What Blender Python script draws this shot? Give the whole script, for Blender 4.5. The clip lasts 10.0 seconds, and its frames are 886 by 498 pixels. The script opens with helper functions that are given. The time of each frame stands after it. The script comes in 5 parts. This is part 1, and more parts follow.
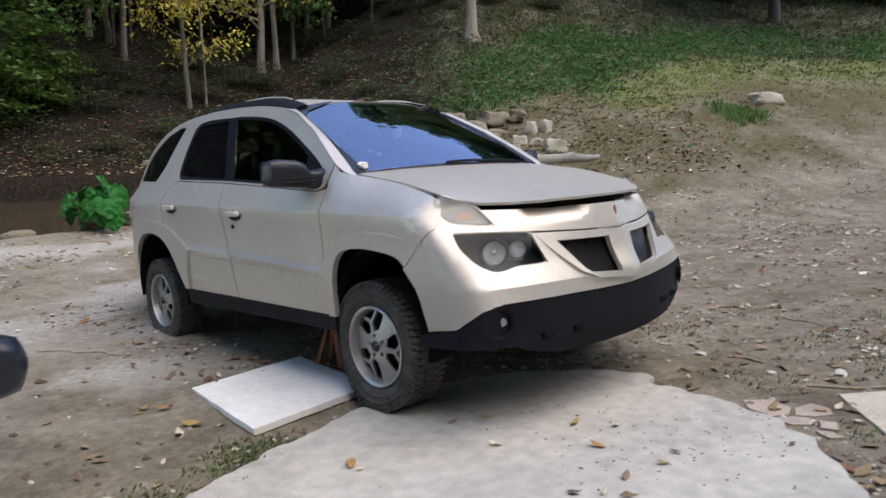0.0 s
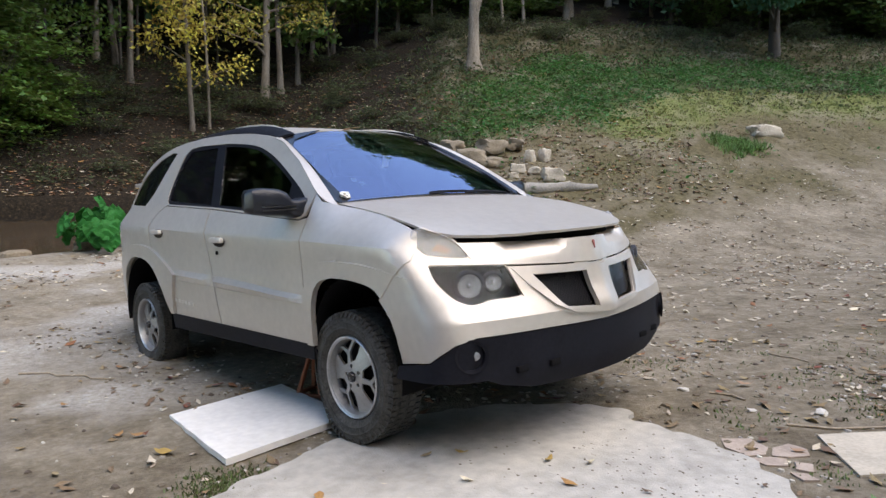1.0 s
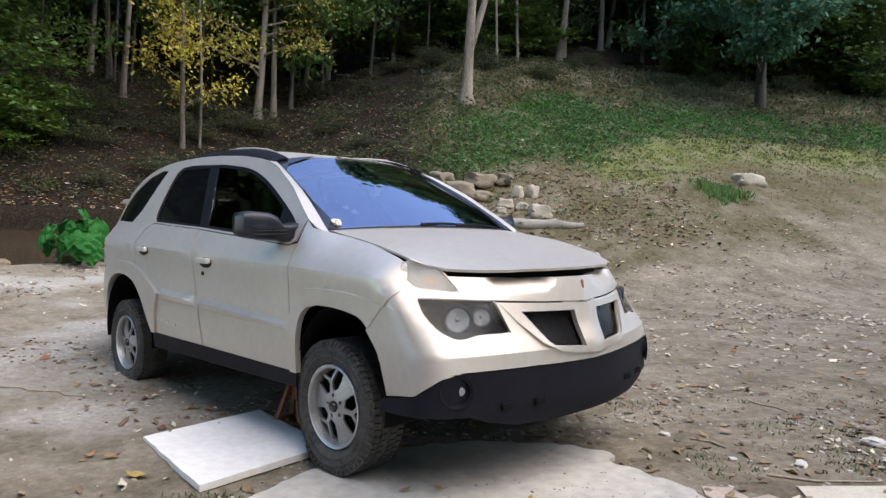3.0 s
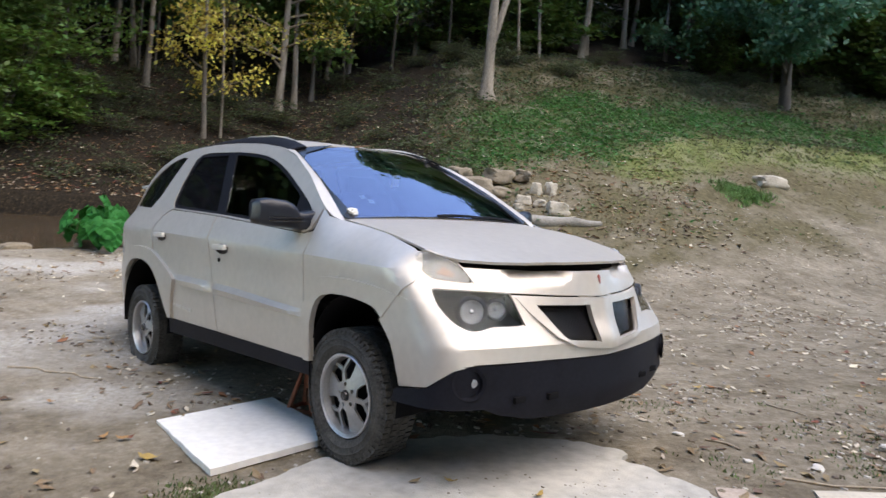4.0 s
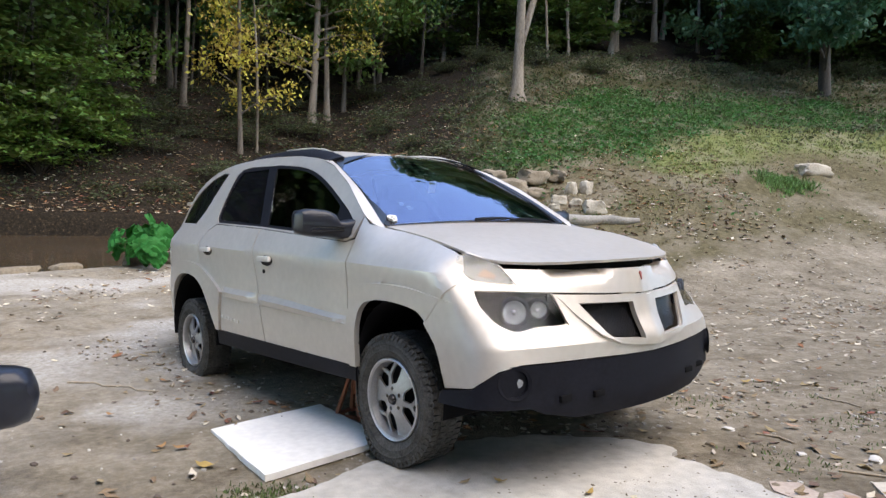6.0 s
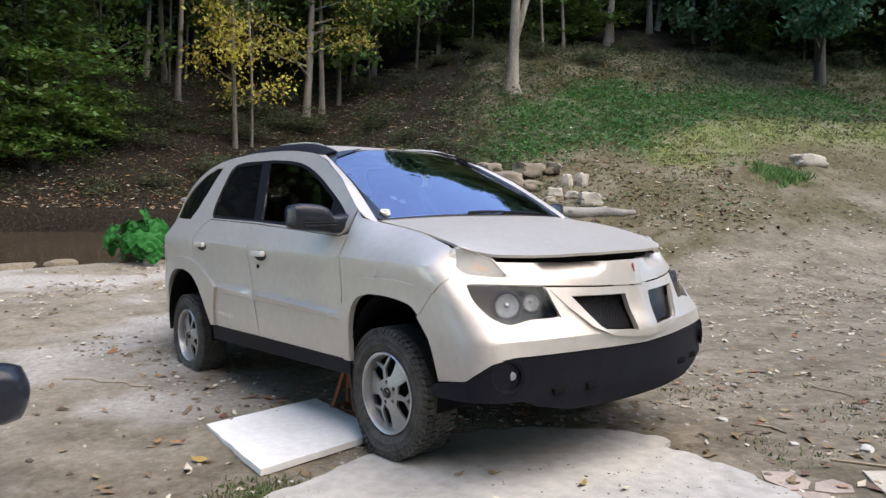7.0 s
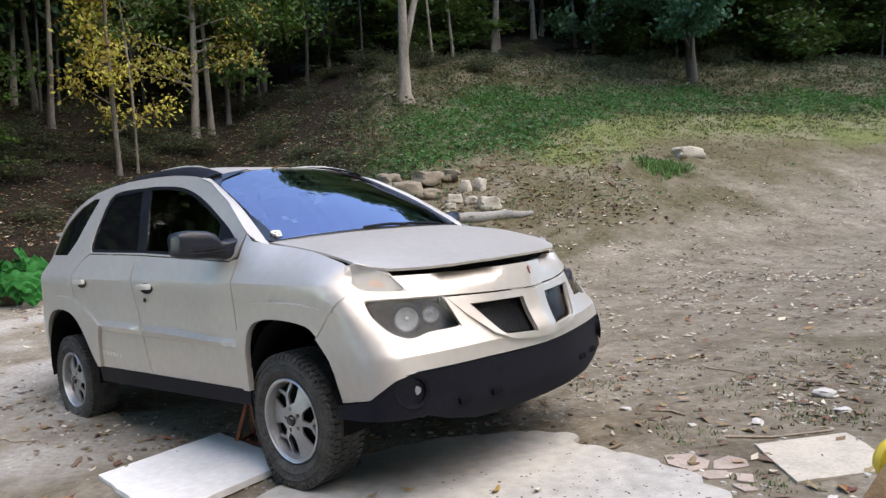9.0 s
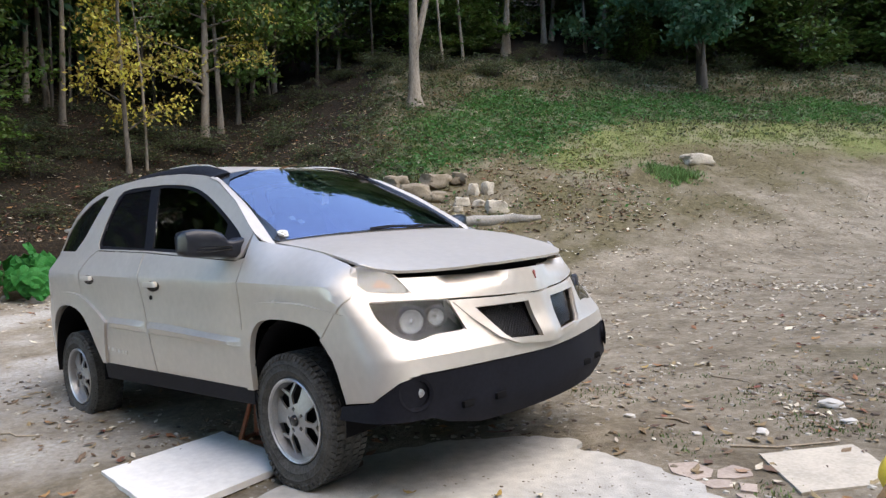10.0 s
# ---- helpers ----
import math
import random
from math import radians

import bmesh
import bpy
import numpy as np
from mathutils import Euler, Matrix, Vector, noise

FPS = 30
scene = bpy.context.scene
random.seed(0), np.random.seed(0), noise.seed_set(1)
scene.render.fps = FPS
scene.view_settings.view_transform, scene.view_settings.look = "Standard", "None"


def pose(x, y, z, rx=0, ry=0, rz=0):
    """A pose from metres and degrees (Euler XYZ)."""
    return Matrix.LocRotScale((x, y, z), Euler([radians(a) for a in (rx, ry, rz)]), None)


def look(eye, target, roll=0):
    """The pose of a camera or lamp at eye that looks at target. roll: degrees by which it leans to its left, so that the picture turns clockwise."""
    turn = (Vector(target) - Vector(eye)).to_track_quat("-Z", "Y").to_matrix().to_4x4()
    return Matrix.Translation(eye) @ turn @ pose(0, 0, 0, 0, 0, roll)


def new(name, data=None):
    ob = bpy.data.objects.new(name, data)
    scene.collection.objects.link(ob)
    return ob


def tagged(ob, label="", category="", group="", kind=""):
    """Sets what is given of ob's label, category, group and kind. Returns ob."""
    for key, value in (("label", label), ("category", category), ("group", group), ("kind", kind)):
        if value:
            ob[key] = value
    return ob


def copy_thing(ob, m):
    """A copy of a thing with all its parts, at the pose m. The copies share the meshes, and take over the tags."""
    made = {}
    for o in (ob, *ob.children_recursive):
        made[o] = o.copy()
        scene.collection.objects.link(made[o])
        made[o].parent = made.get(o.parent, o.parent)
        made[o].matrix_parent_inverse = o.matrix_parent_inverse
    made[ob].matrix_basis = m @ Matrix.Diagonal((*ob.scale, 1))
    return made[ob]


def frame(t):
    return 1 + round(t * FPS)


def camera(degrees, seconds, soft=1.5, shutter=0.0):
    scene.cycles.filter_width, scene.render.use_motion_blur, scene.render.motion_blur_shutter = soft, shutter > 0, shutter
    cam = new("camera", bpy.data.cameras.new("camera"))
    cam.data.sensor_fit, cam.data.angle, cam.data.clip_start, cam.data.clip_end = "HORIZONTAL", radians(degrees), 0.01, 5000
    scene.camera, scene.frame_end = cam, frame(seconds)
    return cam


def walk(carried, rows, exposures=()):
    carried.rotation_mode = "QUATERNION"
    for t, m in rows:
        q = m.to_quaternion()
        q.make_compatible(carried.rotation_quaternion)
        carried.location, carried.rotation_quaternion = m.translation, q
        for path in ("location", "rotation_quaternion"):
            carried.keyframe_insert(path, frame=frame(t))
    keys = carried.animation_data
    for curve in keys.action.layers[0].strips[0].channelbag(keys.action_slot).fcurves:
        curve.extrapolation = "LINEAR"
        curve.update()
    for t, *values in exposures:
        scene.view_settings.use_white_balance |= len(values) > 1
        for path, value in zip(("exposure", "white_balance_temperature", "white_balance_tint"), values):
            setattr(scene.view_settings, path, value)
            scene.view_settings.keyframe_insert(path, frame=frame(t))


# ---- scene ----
from mathutils.geometry import delaunay_2d_cdt

cam = camera(66.0, 10.0, soft=1.4, shutter=0.4)
# The car stands nose-up on a sloping drive: PLACE turns the car's own axes
# (x ahead, y to its left, z square to the drive) into the upright world.
UP = Vector((0.1012, 0.0047, 1.0)).normalized()
PLACE = UP.rotation_difference(Vector((0, 0, 1))).to_matrix().to_4x4()
PATH = [
    (0, (2.752, -2.979, 1.204), (1.31, -1.609, 0.988), -3.9),
    (0.5, (2.826, -2.895, 1.238), (1.406, -1.496, 1.068), -2.7),
    (1, (2.836, -2.888, 1.23), (1.388, -1.517, 1.087), -2.9),
    (1.5, (2.831, -2.917, 1.227), (1.34, -1.59, 1.105), -2.5),
    (2, (2.824, -2.899, 1.234), (1.359, -1.542, 1.126), -2.6),
    (2.5, (2.824, -2.894, 1.237), (1.406, -1.487, 1.145), -1.8),
    (2.7, (2.821, -2.918, 1.242), (1.396, -1.516, 1.187), -0.3),
    (3.8, (2.799, -2.879, 1.228), (1.391, -1.461, 1.171), 0.5),
    (4, (2.8, -2.893, 1.217), (1.35, -1.517, 1.15), 1.5),
    (4.5, (2.792, -2.91, 1.219), (1.312, -1.565, 1.164), 3.0),
    (5, (2.795, -2.9, 1.22), (1.283, -1.592, 1.177), -0.7),
    (5.5, (2.811, -2.903, 1.224), (1.28, -1.616, 1.215), -0.9),
    (5.7, (2.819, -2.927, 1.21), (1.289, -1.639, 1.183), -1.0),
    (6.8, (2.82, -2.938, 1.224), (1.317, -1.622, 1.138), -0.5),
    (7, (2.836, -2.922, 1.216), (1.32, -1.619, 1.141), -1.4),
    (7.5, (2.83, -2.884, 1.227), (1.43, -1.461, 1.108), -6.1),
    (8, (2.85, -2.858, 1.229), (1.503, -1.383, 1.131), -5.3),
    (8.5, (2.853, -2.838, 1.229), (1.554, -1.318, 1.171), -5.9),
    (9, (2.845, -2.847, 1.227), (1.52, -1.351, 1.165), -5.7),
    (9.5, (2.853, -2.842, 1.228), (1.515, -1.357, 1.177), -5.2),
    (10, (2.845, -2.843, 1.227), (1.505, -1.358, 1.175), -4.7),
]
walk(cam, [(t, PLACE @ look(eye, target, roll)) for t, eye, target, roll in PATH],
     [(0.0, 0.6, 8900, 12), (0.5, 0.74, 8900, 12), (2.5, 0.88, 8900, 12), (5.0, 1.08, 8900, 12), (5.6, 1.12, 8900, 12), (8.0, 0.94, 8900, 12), (9.0, 1.0, 8900, 12), (10.0, 1.04, 8900, 12)])

# ---------------------------------------------------------------- light
world = bpy.data.worlds.new("sky")
scene.world = world
world.use_nodes = True
wn = world.node_tree
sky = wn.nodes.new("ShaderNodeTexSky")
sky.sky_type = "NISHITA"
sky.sun_disc = False
sky.sun_elevation = radians(60)
sky.ozone_density = 10.0
sky.dust_density = 0.0
sky.sun_rotation = radians(71)
wn.links.new(sky.outputs[0], wn.nodes["Background"].inputs[0])
wn.nodes["Background"].inputs[1].default_value = 0.38
sun = new("sun", bpy.data.lights.new("sun", "SUN"))
sun.data.energy = 2.7
sun.data.angle = radians(70)
sun.data.color = (1.0, 0.96, 0.91)
sun.matrix_world = look((4.7, 1.6, 8.8), (0, 0, 0))


# ---------------------------------------------------------------- materials
def mat(name, base, rough=0.6, metal=0.0, vary=0.15, scale=8.0, bump=0.0, bump_scale=60.0, coat=0.0, island=0.0, spec=0.5, grain=None):
    """A surface of one colour with two scales of variation and fine relief."""
    m = bpy.data.materials.new(name)
    m.use_nodes = True
    n, l = m.node_tree.nodes, m.node_tree.links
    b = n["Principled BSDF"]
    b.inputs["Roughness"].default_value = rough
    b.inputs["Metallic"].default_value = metal
    b.inputs["Coat Weight"].default_value = coat
    b.inputs["Specular IOR Level"].default_value = spec
    tc = n.new("ShaderNodeTexCoord")
    big, small = n.new("ShaderNodeTexNoise"), n.new("ShaderNodeTexNoise")
    where = tc.outputs["Object"]
    if grain:
        mp = n.new("ShaderNodeMapping")
        mp.inputs["Scale"].default_value = grain
        l.new(where, mp.inputs["Vector"])
        where = mp.outputs[0]
    big.inputs["Scale"].default_value, small.inputs["Scale"].default_value = scale, scale * 9
    big.inputs["Detail"].default_value = small.inputs["Detail"].default_value = 4
    l.new(where, big.inputs["Vector"])
    l.new(where, small.inputs["Vector"])
    add = n.new("ShaderNodeMath")
    add.operation = "ADD"
    l.new(big.outputs["Fac"], add.inputs[0])
    l.new(small.outputs["Fac"], add.inputs[1])
    ramp = n.new("ShaderNodeMapRange")
    ramp.inputs["From Min"].default_value, ramp.inputs["From Max"].default_value = 0.7, 1.3
    ramp.inputs["To Min"].default_value, ramp.inputs["To Max"].default_value = 1 - vary, 1 + vary
    l.new(add.outputs[0], ramp.inputs["Value"])
    tint = n.new("ShaderNodeMix")
    tint.data_type, tint.blend_type = "RGBA", "MULTIPLY"
    tint.inputs["Factor"].default_value = 1.0
    tint.inputs["A"].default_value = (*base, 1)
    comb = n.new("ShaderNodeCombineColor")
    for i in range(3):
        l.new(ramp.outputs[0], comb.inputs[i])
    l.new(comb.outputs[0], tint.inputs["B"])
    out = tint.outputs["Result"]
    if island:
        geo, hsv = n.new("ShaderNodeNewGeometry"), n.new("ShaderNodeHueSaturation")
        r1 = n.new("ShaderNodeMapRange")
        r1.inputs["To Min"].default_value, r1.inputs["To Max"].default_value = 1 - island, 1 + island
        l.new(geo.outputs["Random Per Island"], r1.inputs["Value"])
        l.new(r1.outputs[0], hsv.inputs["Value"])
        r2 = n.new("ShaderNodeMapRange")
        r2.inputs["To Min"].default_value, r2.inputs["To Max"].default_value = 0.5 - 0.06 * island, 0.5 + 0.06 * island
        l.new(geo.outputs["Random Per Island"], r2.inputs["Value"])
        l.new(r2.outputs[0], hsv.inputs["Hue"])
        l.new(out, hsv.inputs["Color"])
        out = hsv.outputs[0]
    l.new(out, b.inputs["Base Color"])
    if bump:
        t2, bp = n.new("ShaderNodeTexNoise"), n.new("ShaderNodeBump")
        t2.inputs["Scale"].default_value, t2.inputs["Detail"].default_value = bump_scale, 6
        l.new(where, t2.inputs["Vector"])
        bp.inputs["Strength"].default_value, bp.inputs["Distance"].default_value = bump, 0.01
        l.new(t2.outputs["Fac"], bp.inputs["Height"])
        l.new(bp.outputs[0], b.inputs["Normal"])
    return m


def leafy(m, share=0.4):
    """Lets light through a leaf."""
    n, l = m.node_tree.nodes, m.node_tree.links
    b = n["Principled BSDF"]
    tr, mx = n.new("ShaderNodeBsdfTranslucent"), n.new("ShaderNodeMixShader")
    l.new(b.inputs["Base Color"].links[0].from_socket, tr.inputs["Color"])
    mx.inputs["Fac"].default_value = share
    l.new(b.outputs[0], mx.inputs[1])
    l.new(tr.outputs[0], mx.inputs[2])
    l.new(mx.outputs[0], n["Material Output"].inputs["Surface"])
    return m


def glass(name, tint, rough=0.02, ior=1.5):
    m = mat(name, tint, rough, 0, 0.05, 3)
    b = m.node_tree.nodes["Principled BSDF"]
    b.inputs["Transmission Weight"].default_value = 1.0
    b.inputs["IOR"].default_value = ior
    return m


PAINT = mat("champagne_paint", (0.575, 0.53, 0.48), 0.47, 0.6, 0.06, 2.5, 0.03, 300, 0.18)
BLACK = mat("black_plastic", (0.009, 0.0095, 0.014), 0.55, 0, 0.25, 6, 0.1, 250, spec=0.12)
SLATE = mat("slate_black_plastic", (0.014, 0.016, 0.024), 0.3, 0, 0.2, 6, spec=0.35)
TRIM = mat("gloss_black_trim", (0.012, 0.012, 0.015), 0.25, 0, 0.1, 6)
# Near black: shade of hollows put into the colour; also on dark parts.
DARK = mat("shade_and_liner_black", (0.006, 0.006, 0.007), 0.9, 0, 0.2, 5, spec=0.1)
RUBBER = mat("tyre_rubber", (0.062, 0.06, 0.056), 0.85, 0, 0.6, 9, 0.3, 120, spec=0.25)
ALLOY = mat("alloy", (0.33, 0.33, 0.33), 0.4, 0.6, 0.12, 9, 0.05, 150)
POLISHED = mat("machined_alloy", (0.5, 0.5, 0.51), 0.4, 0.8, 0.2, 9)
CHROME = mat("bright_metal", (0.75, 0.75, 0.76), 0.16, 1.0, 0.05, 9)
LENS = glass("lamp_lens", (0.86, 0.85, 0.82), 0.12, 1.3)
LENS.node_tree.nodes["Principled BSDF"].inputs["Transmission Weight"].default_value = 0.88
SMOKE = glass("smoked_lens", (0.76, 0.78, 0.8), 0.0, 1.22)
AMBER = mat("amber_reflector", (0.5, 0.24, 0.13), 0.3, 0, 0.1, 20)
GLASS = glass("tinted_glass", (0.13, 0.15, 0.15))
PRIVACY = mat("privacy_glass", (0.006, 0.006, 0.008), 0.04, 0, 0.1, 4, spec=0.25)
# Raised IOR and violet tint put a stronger sky reflection into the glass.
SCREEN = glass("windscreen_glass", (0.62, 0.66, 0.7), 0.0, 2.7)
SCREEN.node_tree.nodes["Principled BSDF"].inputs["Specular Tint"].default_value = (0.8, 0.73, 1.0, 1.0)
PAINT.node_tree.nodes["Principled BSDF"].inputs["Coat Roughness"].default_value = 0.2
CONCRETE = mat("concrete", (0.42, 0.40, 0.36), 0.9, 0, 0.22, 1.6, 0.5, 90)
BARK = mat("bark", (0.13, 0.11, 0.088), 0.95, 0, 0.6, 6, 0.9, 22, grain=(1, 1, 0.13))
# Darker copy of BARK: the wood's shade is put into the colour.
SHADE_BARK = mat("shaded_bark", (0.05, 0.043, 0.036), 0.95, 0, 0.5, 6, 0.8, 22, grain=(1, 1, 0.13))
PALE_BARK = mat("pale_bark", (0.19, 0.16, 0.125), 0.95, 0, 0.6, 6, 0.9, 22, grain=(1, 1, 0.13))
GREEN = leafy(mat("green_leaves", (0.068, 0.122, 0.027), 0.6, 0, 0.2, 1.5, island=0.5))
DEEP = leafy(mat("dark_green_leaves", (0.042, 0.11, 0.045), 0.6, 0, 0.2, 1.5, island=0.5))
YELLOW = leafy(mat("yellow_leaves", (0.46, 0.38, 0.08), 0.6, 0, 0.2, 1.5, island=0.5))
WHITEBOARD = mat("white_board", (0.76, 0.745, 0.71), 0.75, 0, 0.1, 2.2, 0.2, 50)
ROCK = mat("pale_rock", (0.42, 0.375, 0.305), 0.9, 0, 0.3, 3, 0.6, 30)


# ---------------------------------------------------------------- makers
def smooth(ob, angle=38):
    for p in ob.data.polygons:
        p.use_smooth = True
    ob.data.set_sharp_from_angle(angle=radians(angle))
    return ob


def part(name, bm, material, parent=None, label="", angle=38, flat=False):
    """One mesh object from a bmesh, under a thing or a part."""
    me = bpy.data.meshes.new(name)
    bm.to_mesh(me)
    bm.free()
    me.materials.append(material)
    ob = new(name, me)
    ob.parent = parent
    if label:
        tagged(ob, label)
    return ob if flat else smooth(ob, angle)


def thing(name, m=None):
    ob = new(name)
    ob.empty_display_size = 0.1
    ob.matrix_world = m or Matrix()
    return ob


def inside(p, poly):
    x, y, hit, j = p[0], p[1], False, len(poly) - 1
    for i in range(len(poly)):
        (xi, yi), (xj, yj) = poly[i], poly[j]
        if (yi > y) != (yj > y) and x < (xj - xi) * (y - yi) / (yj - yi) + xi:
            hit = not hit
        j = i
    return hit


def rounded(pts, per=4, sharp=()):
    """A closed outline drawn smoothly through its points; those in sharp stay corners."""
    out, n = [], len(pts)
    for i in range(n):
        p0, p1, p2, p3 = (Vector(pts[(i + k) % n]) for k in (-1, 0, 1, 2))
        if i in sharp:
            p0 = p1 - (p2 - p1)
        if (i + 1) % n in sharp:
            p3 = p2 + (p2 - p1)
        for k in range(per):
            t = k / per
            out.append(tuple(0.5 * (2 * p1 + (p2 - p0) * t + (2 * p0 - 5 * p1 + 4 * p2 - p3) * t * t + (3 * p1 - p0 - 3 * p2 + p3) * t ** 3)))
    return out


def flow(pts, per=4):
    """A smooth open line through its points."""
    out = []
    for i in range(len(pts) - 1):
        p1, p2 = Vector(pts[i]), Vector(pts[i + 1])
        p0 = Vector(pts[i - 1]) if i else p1 * 2 - p2
        p3 = Vector(pts[i + 2]) if i + 2 < len(pts) else p2 * 2 - p1
        for k in range(per):
            t = k / per
            out.append(tuple(0.5 * (2 * p1 + (p2 - p0) * t + (2 * p0 - 5 * p1 + 4 * p2 - p3) * t * t + (3 * p1 - p0 - 3 * p2 + p3) * t ** 3)))
    return out + [tuple(pts[-1])]


def dense(poly, step):
    out = []
    for i, a in enumerate(poly):
        a, b = Vector(a), Vector(poly[(i + 1) % len(poly)])
        k = max(1, int((b - a).length / step + 0.5))
        out += [tuple(a.lerp(b, j / k)) for j in range(k)]
    return out


def sheet(outline, place, holes=(), step=0.06, thick=0.004, flip=False, creases=()):
    """A thin curved panel: a flat outline with holes, filled with small triangles and laid on the surface place(a, b)."""
    loops = [dense(outline, step)] + [dense(h, step) for h in holes]
    pts, edges = [], []
    for lp in loops:
        k = len(pts)
        pts += [Vector(p) for p in lp]
        edges += [(k + i, k + (i + 1) % len(lp)) for i in range(len(lp))]
    rim = np.array([tuple(p) for p in pts])
    lo, hi = rim.min(0), rim.max(0)
    for line in creases:
        last = None
        for p, q in zip(line, line[1:]):
            p, q = Vector(p), Vector(q)
            k = max(1, int((q - p).length / step + 0.5))
            for j in range(k):
                c = p.lerp(q, j / k)
                if sum(inside(c, lp) for lp in loops) % 2 and np.hypot(rim[:, 0] - c.x, rim[:, 1] - c.y).min() > step * 0.3:
                    pts.append(c)
                    if last is not None:
                        edges.append((last, len(pts) - 1))
                    last = len(pts) - 1
                else:
                    last = None
    rim = np.array([tuple(p) for p in pts])
    a = lo[0] + step / 2
    row = 0
    while a < hi[0]:
        b = lo[1] + (step / 2 if row % 2 else step / 4)
        while b < hi[1]:
            if np.hypot(rim[:, 0] - a, rim[:, 1] - b).min() > step * 0.55 and sum(inside((a, b), lp) for lp in loops) % 2 and inside((a, b), loops[0]):
                pts.append(Vector((a, b)))
            b += step
        a += step * 0.87
        row += 1
    vs, _, fs, *_ = delaunay_2d_cdt(pts, edges, [], 0, 1e-5)
    bm = bmesh.new()
    bv = [bm.verts.new(place(v.x, v.y)) for v in vs]
    for f in fs:
        c = sum((vs[i] for i in f), Vector((0, 0))) / len(f)
        if inside(c, loops[0]) and not any(inside(c, h) for h in loops[1:]):
            bm.faces.new([bv[i] for i in (reversed(f) if flip else f)])
    for v in [v for v in bm.verts if not v.link_faces]:
        bm.verts.remove(v)
    bm.normal_update()
    if thick:
        top = list(bm.faces)
        rim = [e for e in bm.edges if len(e.link_faces) == 1]
        under = {v: bm.verts.new(v.co - v.normal * thick) for v in list(bm.verts)}
        for f in top:
            bm.faces.new([under[v] for v in reversed(f.verts)])
        for e in rim:
            lp = e.link_loops[0]
            p, q = lp.vert, lp.link_loop_next.vert
            bm.faces.new((q, p, under[p], under[q]))
    return bm


def tube(points, radii, seg=8, cap=True):
    bm = bmesh.new()
    rings = []
    pts = [Vector(p) for p in points]
    for i, p in enumerate(pts):
        d = (pts[min(i + 1, len(pts) - 1)] - pts[max(i - 1, 0)]).normalized()
        a = d.orthogonal().normalized() if i == 0 else (a - d * a.dot(d)).normalized()
        b = d.cross(a)
        rings.append([bm.verts.new(p + (a * math.cos(2 * math.pi * k / seg) + b * math.sin(2 * math.pi * k / seg)) * radii[i]) for k in range(seg)])
    for r, s in zip(rings, rings[1:]):
        for k in range(seg):
            bm.faces.new((r[k], r[(k + 1) % seg], s[(k + 1) % seg], s[k]))
    if cap:
        bm.faces.new(rings[0][::-1])
        bm.faces.new(rings[-1])
    return bm


def join(a, b):
    """Adds the faces of bmesh b to a."""
    me = bpy.data.meshes.new("tmp")
    b.to_mesh(me)
    b.free()
    a.from_mesh(me)
    bpy.data.meshes.remove(me)
    return a


def lathe(profile, seg=48, axis="y", closed=True):
    """Turns a profile of (radius, along) round the y axis."""
    bm = bmesh.new()
    rings = [[bm.verts.new((r * math.cos(2 * math.pi * k / seg), a, r * math.sin(2 * math.pi * k / seg))) for k in range(seg)] for r, a in profile]
    pairs = list(zip(rings, rings[1:])) + ([(rings[-1], rings[0])] if closed else [])
    for r, s in pairs:
        for k in range(seg):
            bm.faces.new((r[k], s[k], s[(k + 1) % seg], r[(k + 1) % seg]))
    bmesh.ops.recalc_face_normals(bm, faces=bm.faces[:])
    return bm


def box(sx, sy, sz, at=(0, 0, 0), bevel=0.0, turn=None):
    bm = bmesh.new()
    bmesh.ops.create_cube(bm, size=1.0)
    bmesh.ops.scale(bm, vec=(sx, sy, sz), verts=bm.verts)
    if bevel:
        bmesh.ops.bevel(bm, geom=bm.edges[:], offset=bevel, segments=2, affect="EDGES", profile=0.6)
    if turn:
        bmesh.ops.transform(bm, matrix=turn, verts=bm.verts)
    bmesh.ops.translate(bm, vec=at, verts=bm.verts)
    return bm


def stone(seed, sx, sy, sz, m=None, blunt=0.35, lump=0.22):
    """A weathered stone resting on z = 0."""
    bm = bmesh.new()
    bmesh.ops.create_icosphere(bm, subdivisions=3, radius=0.5)
    for v in bm.verts:
        d = v.co.normalized()
        k = max(abs(d.x), abs(d.y), abs(d.z))
        p = d * (0.5 / (k ** blunt))
        p *= 1 + lump * noise.noise(d * 1.3 + Vector((seed * 3.1, 0, 0))) + 0.06 * noise.noise(d * 5 + Vector((0, seed, 0)))
        v.co = (p.x * sx, p.y * sy, p.z * sz + sz * 0.38)
    return bm


# ---------------------------------------------------------------- ground
def lerp1(x, xs, ys):
    return float(np.interp(x, xs, ys))


SLOPES = {}


def curve1(x, xs, ys):
    """A smooth curve through its points that never overshoots them."""
    if x <= xs[0]:
        return ys[0]
    if x >= xs[-1]:
        return ys[-1]
    if (xs, ys) not in SLOPES:
        d = [(ys[i + 1] - ys[i]) / (xs[i + 1] - xs[i]) for i in range(len(xs) - 1)]
        SLOPES[xs, ys] = [d[0]] + [2 * a * b / (a + b) if a * b > 0 else 0.0 for a, b in zip(d, d[1:])] + [d[-1]]
    m = SLOPES[xs, ys]
    i = max(k for k in range(len(xs) - 1) if xs[k] <= x)
    h = xs[i + 1] - xs[i]
    t = (x - xs[i]) / h
    return ys[i] * (1 + 2 * t) * (1 - t) ** 2 + ys[i + 1] * t * t * (3 - 2 * t) + h * t * (1 - t) * (m[i] * (1 - t) - m[i + 1] * t)


def step01(a, b, x):
    t = min(1, max(0, (x - a) / (b - a)))
    return t * t * (3 - 2 * t)


def smax(a, b, k):
    h = max(k - abs(a - b), 0) / k
    return max(a, b) + h * h * k / 4


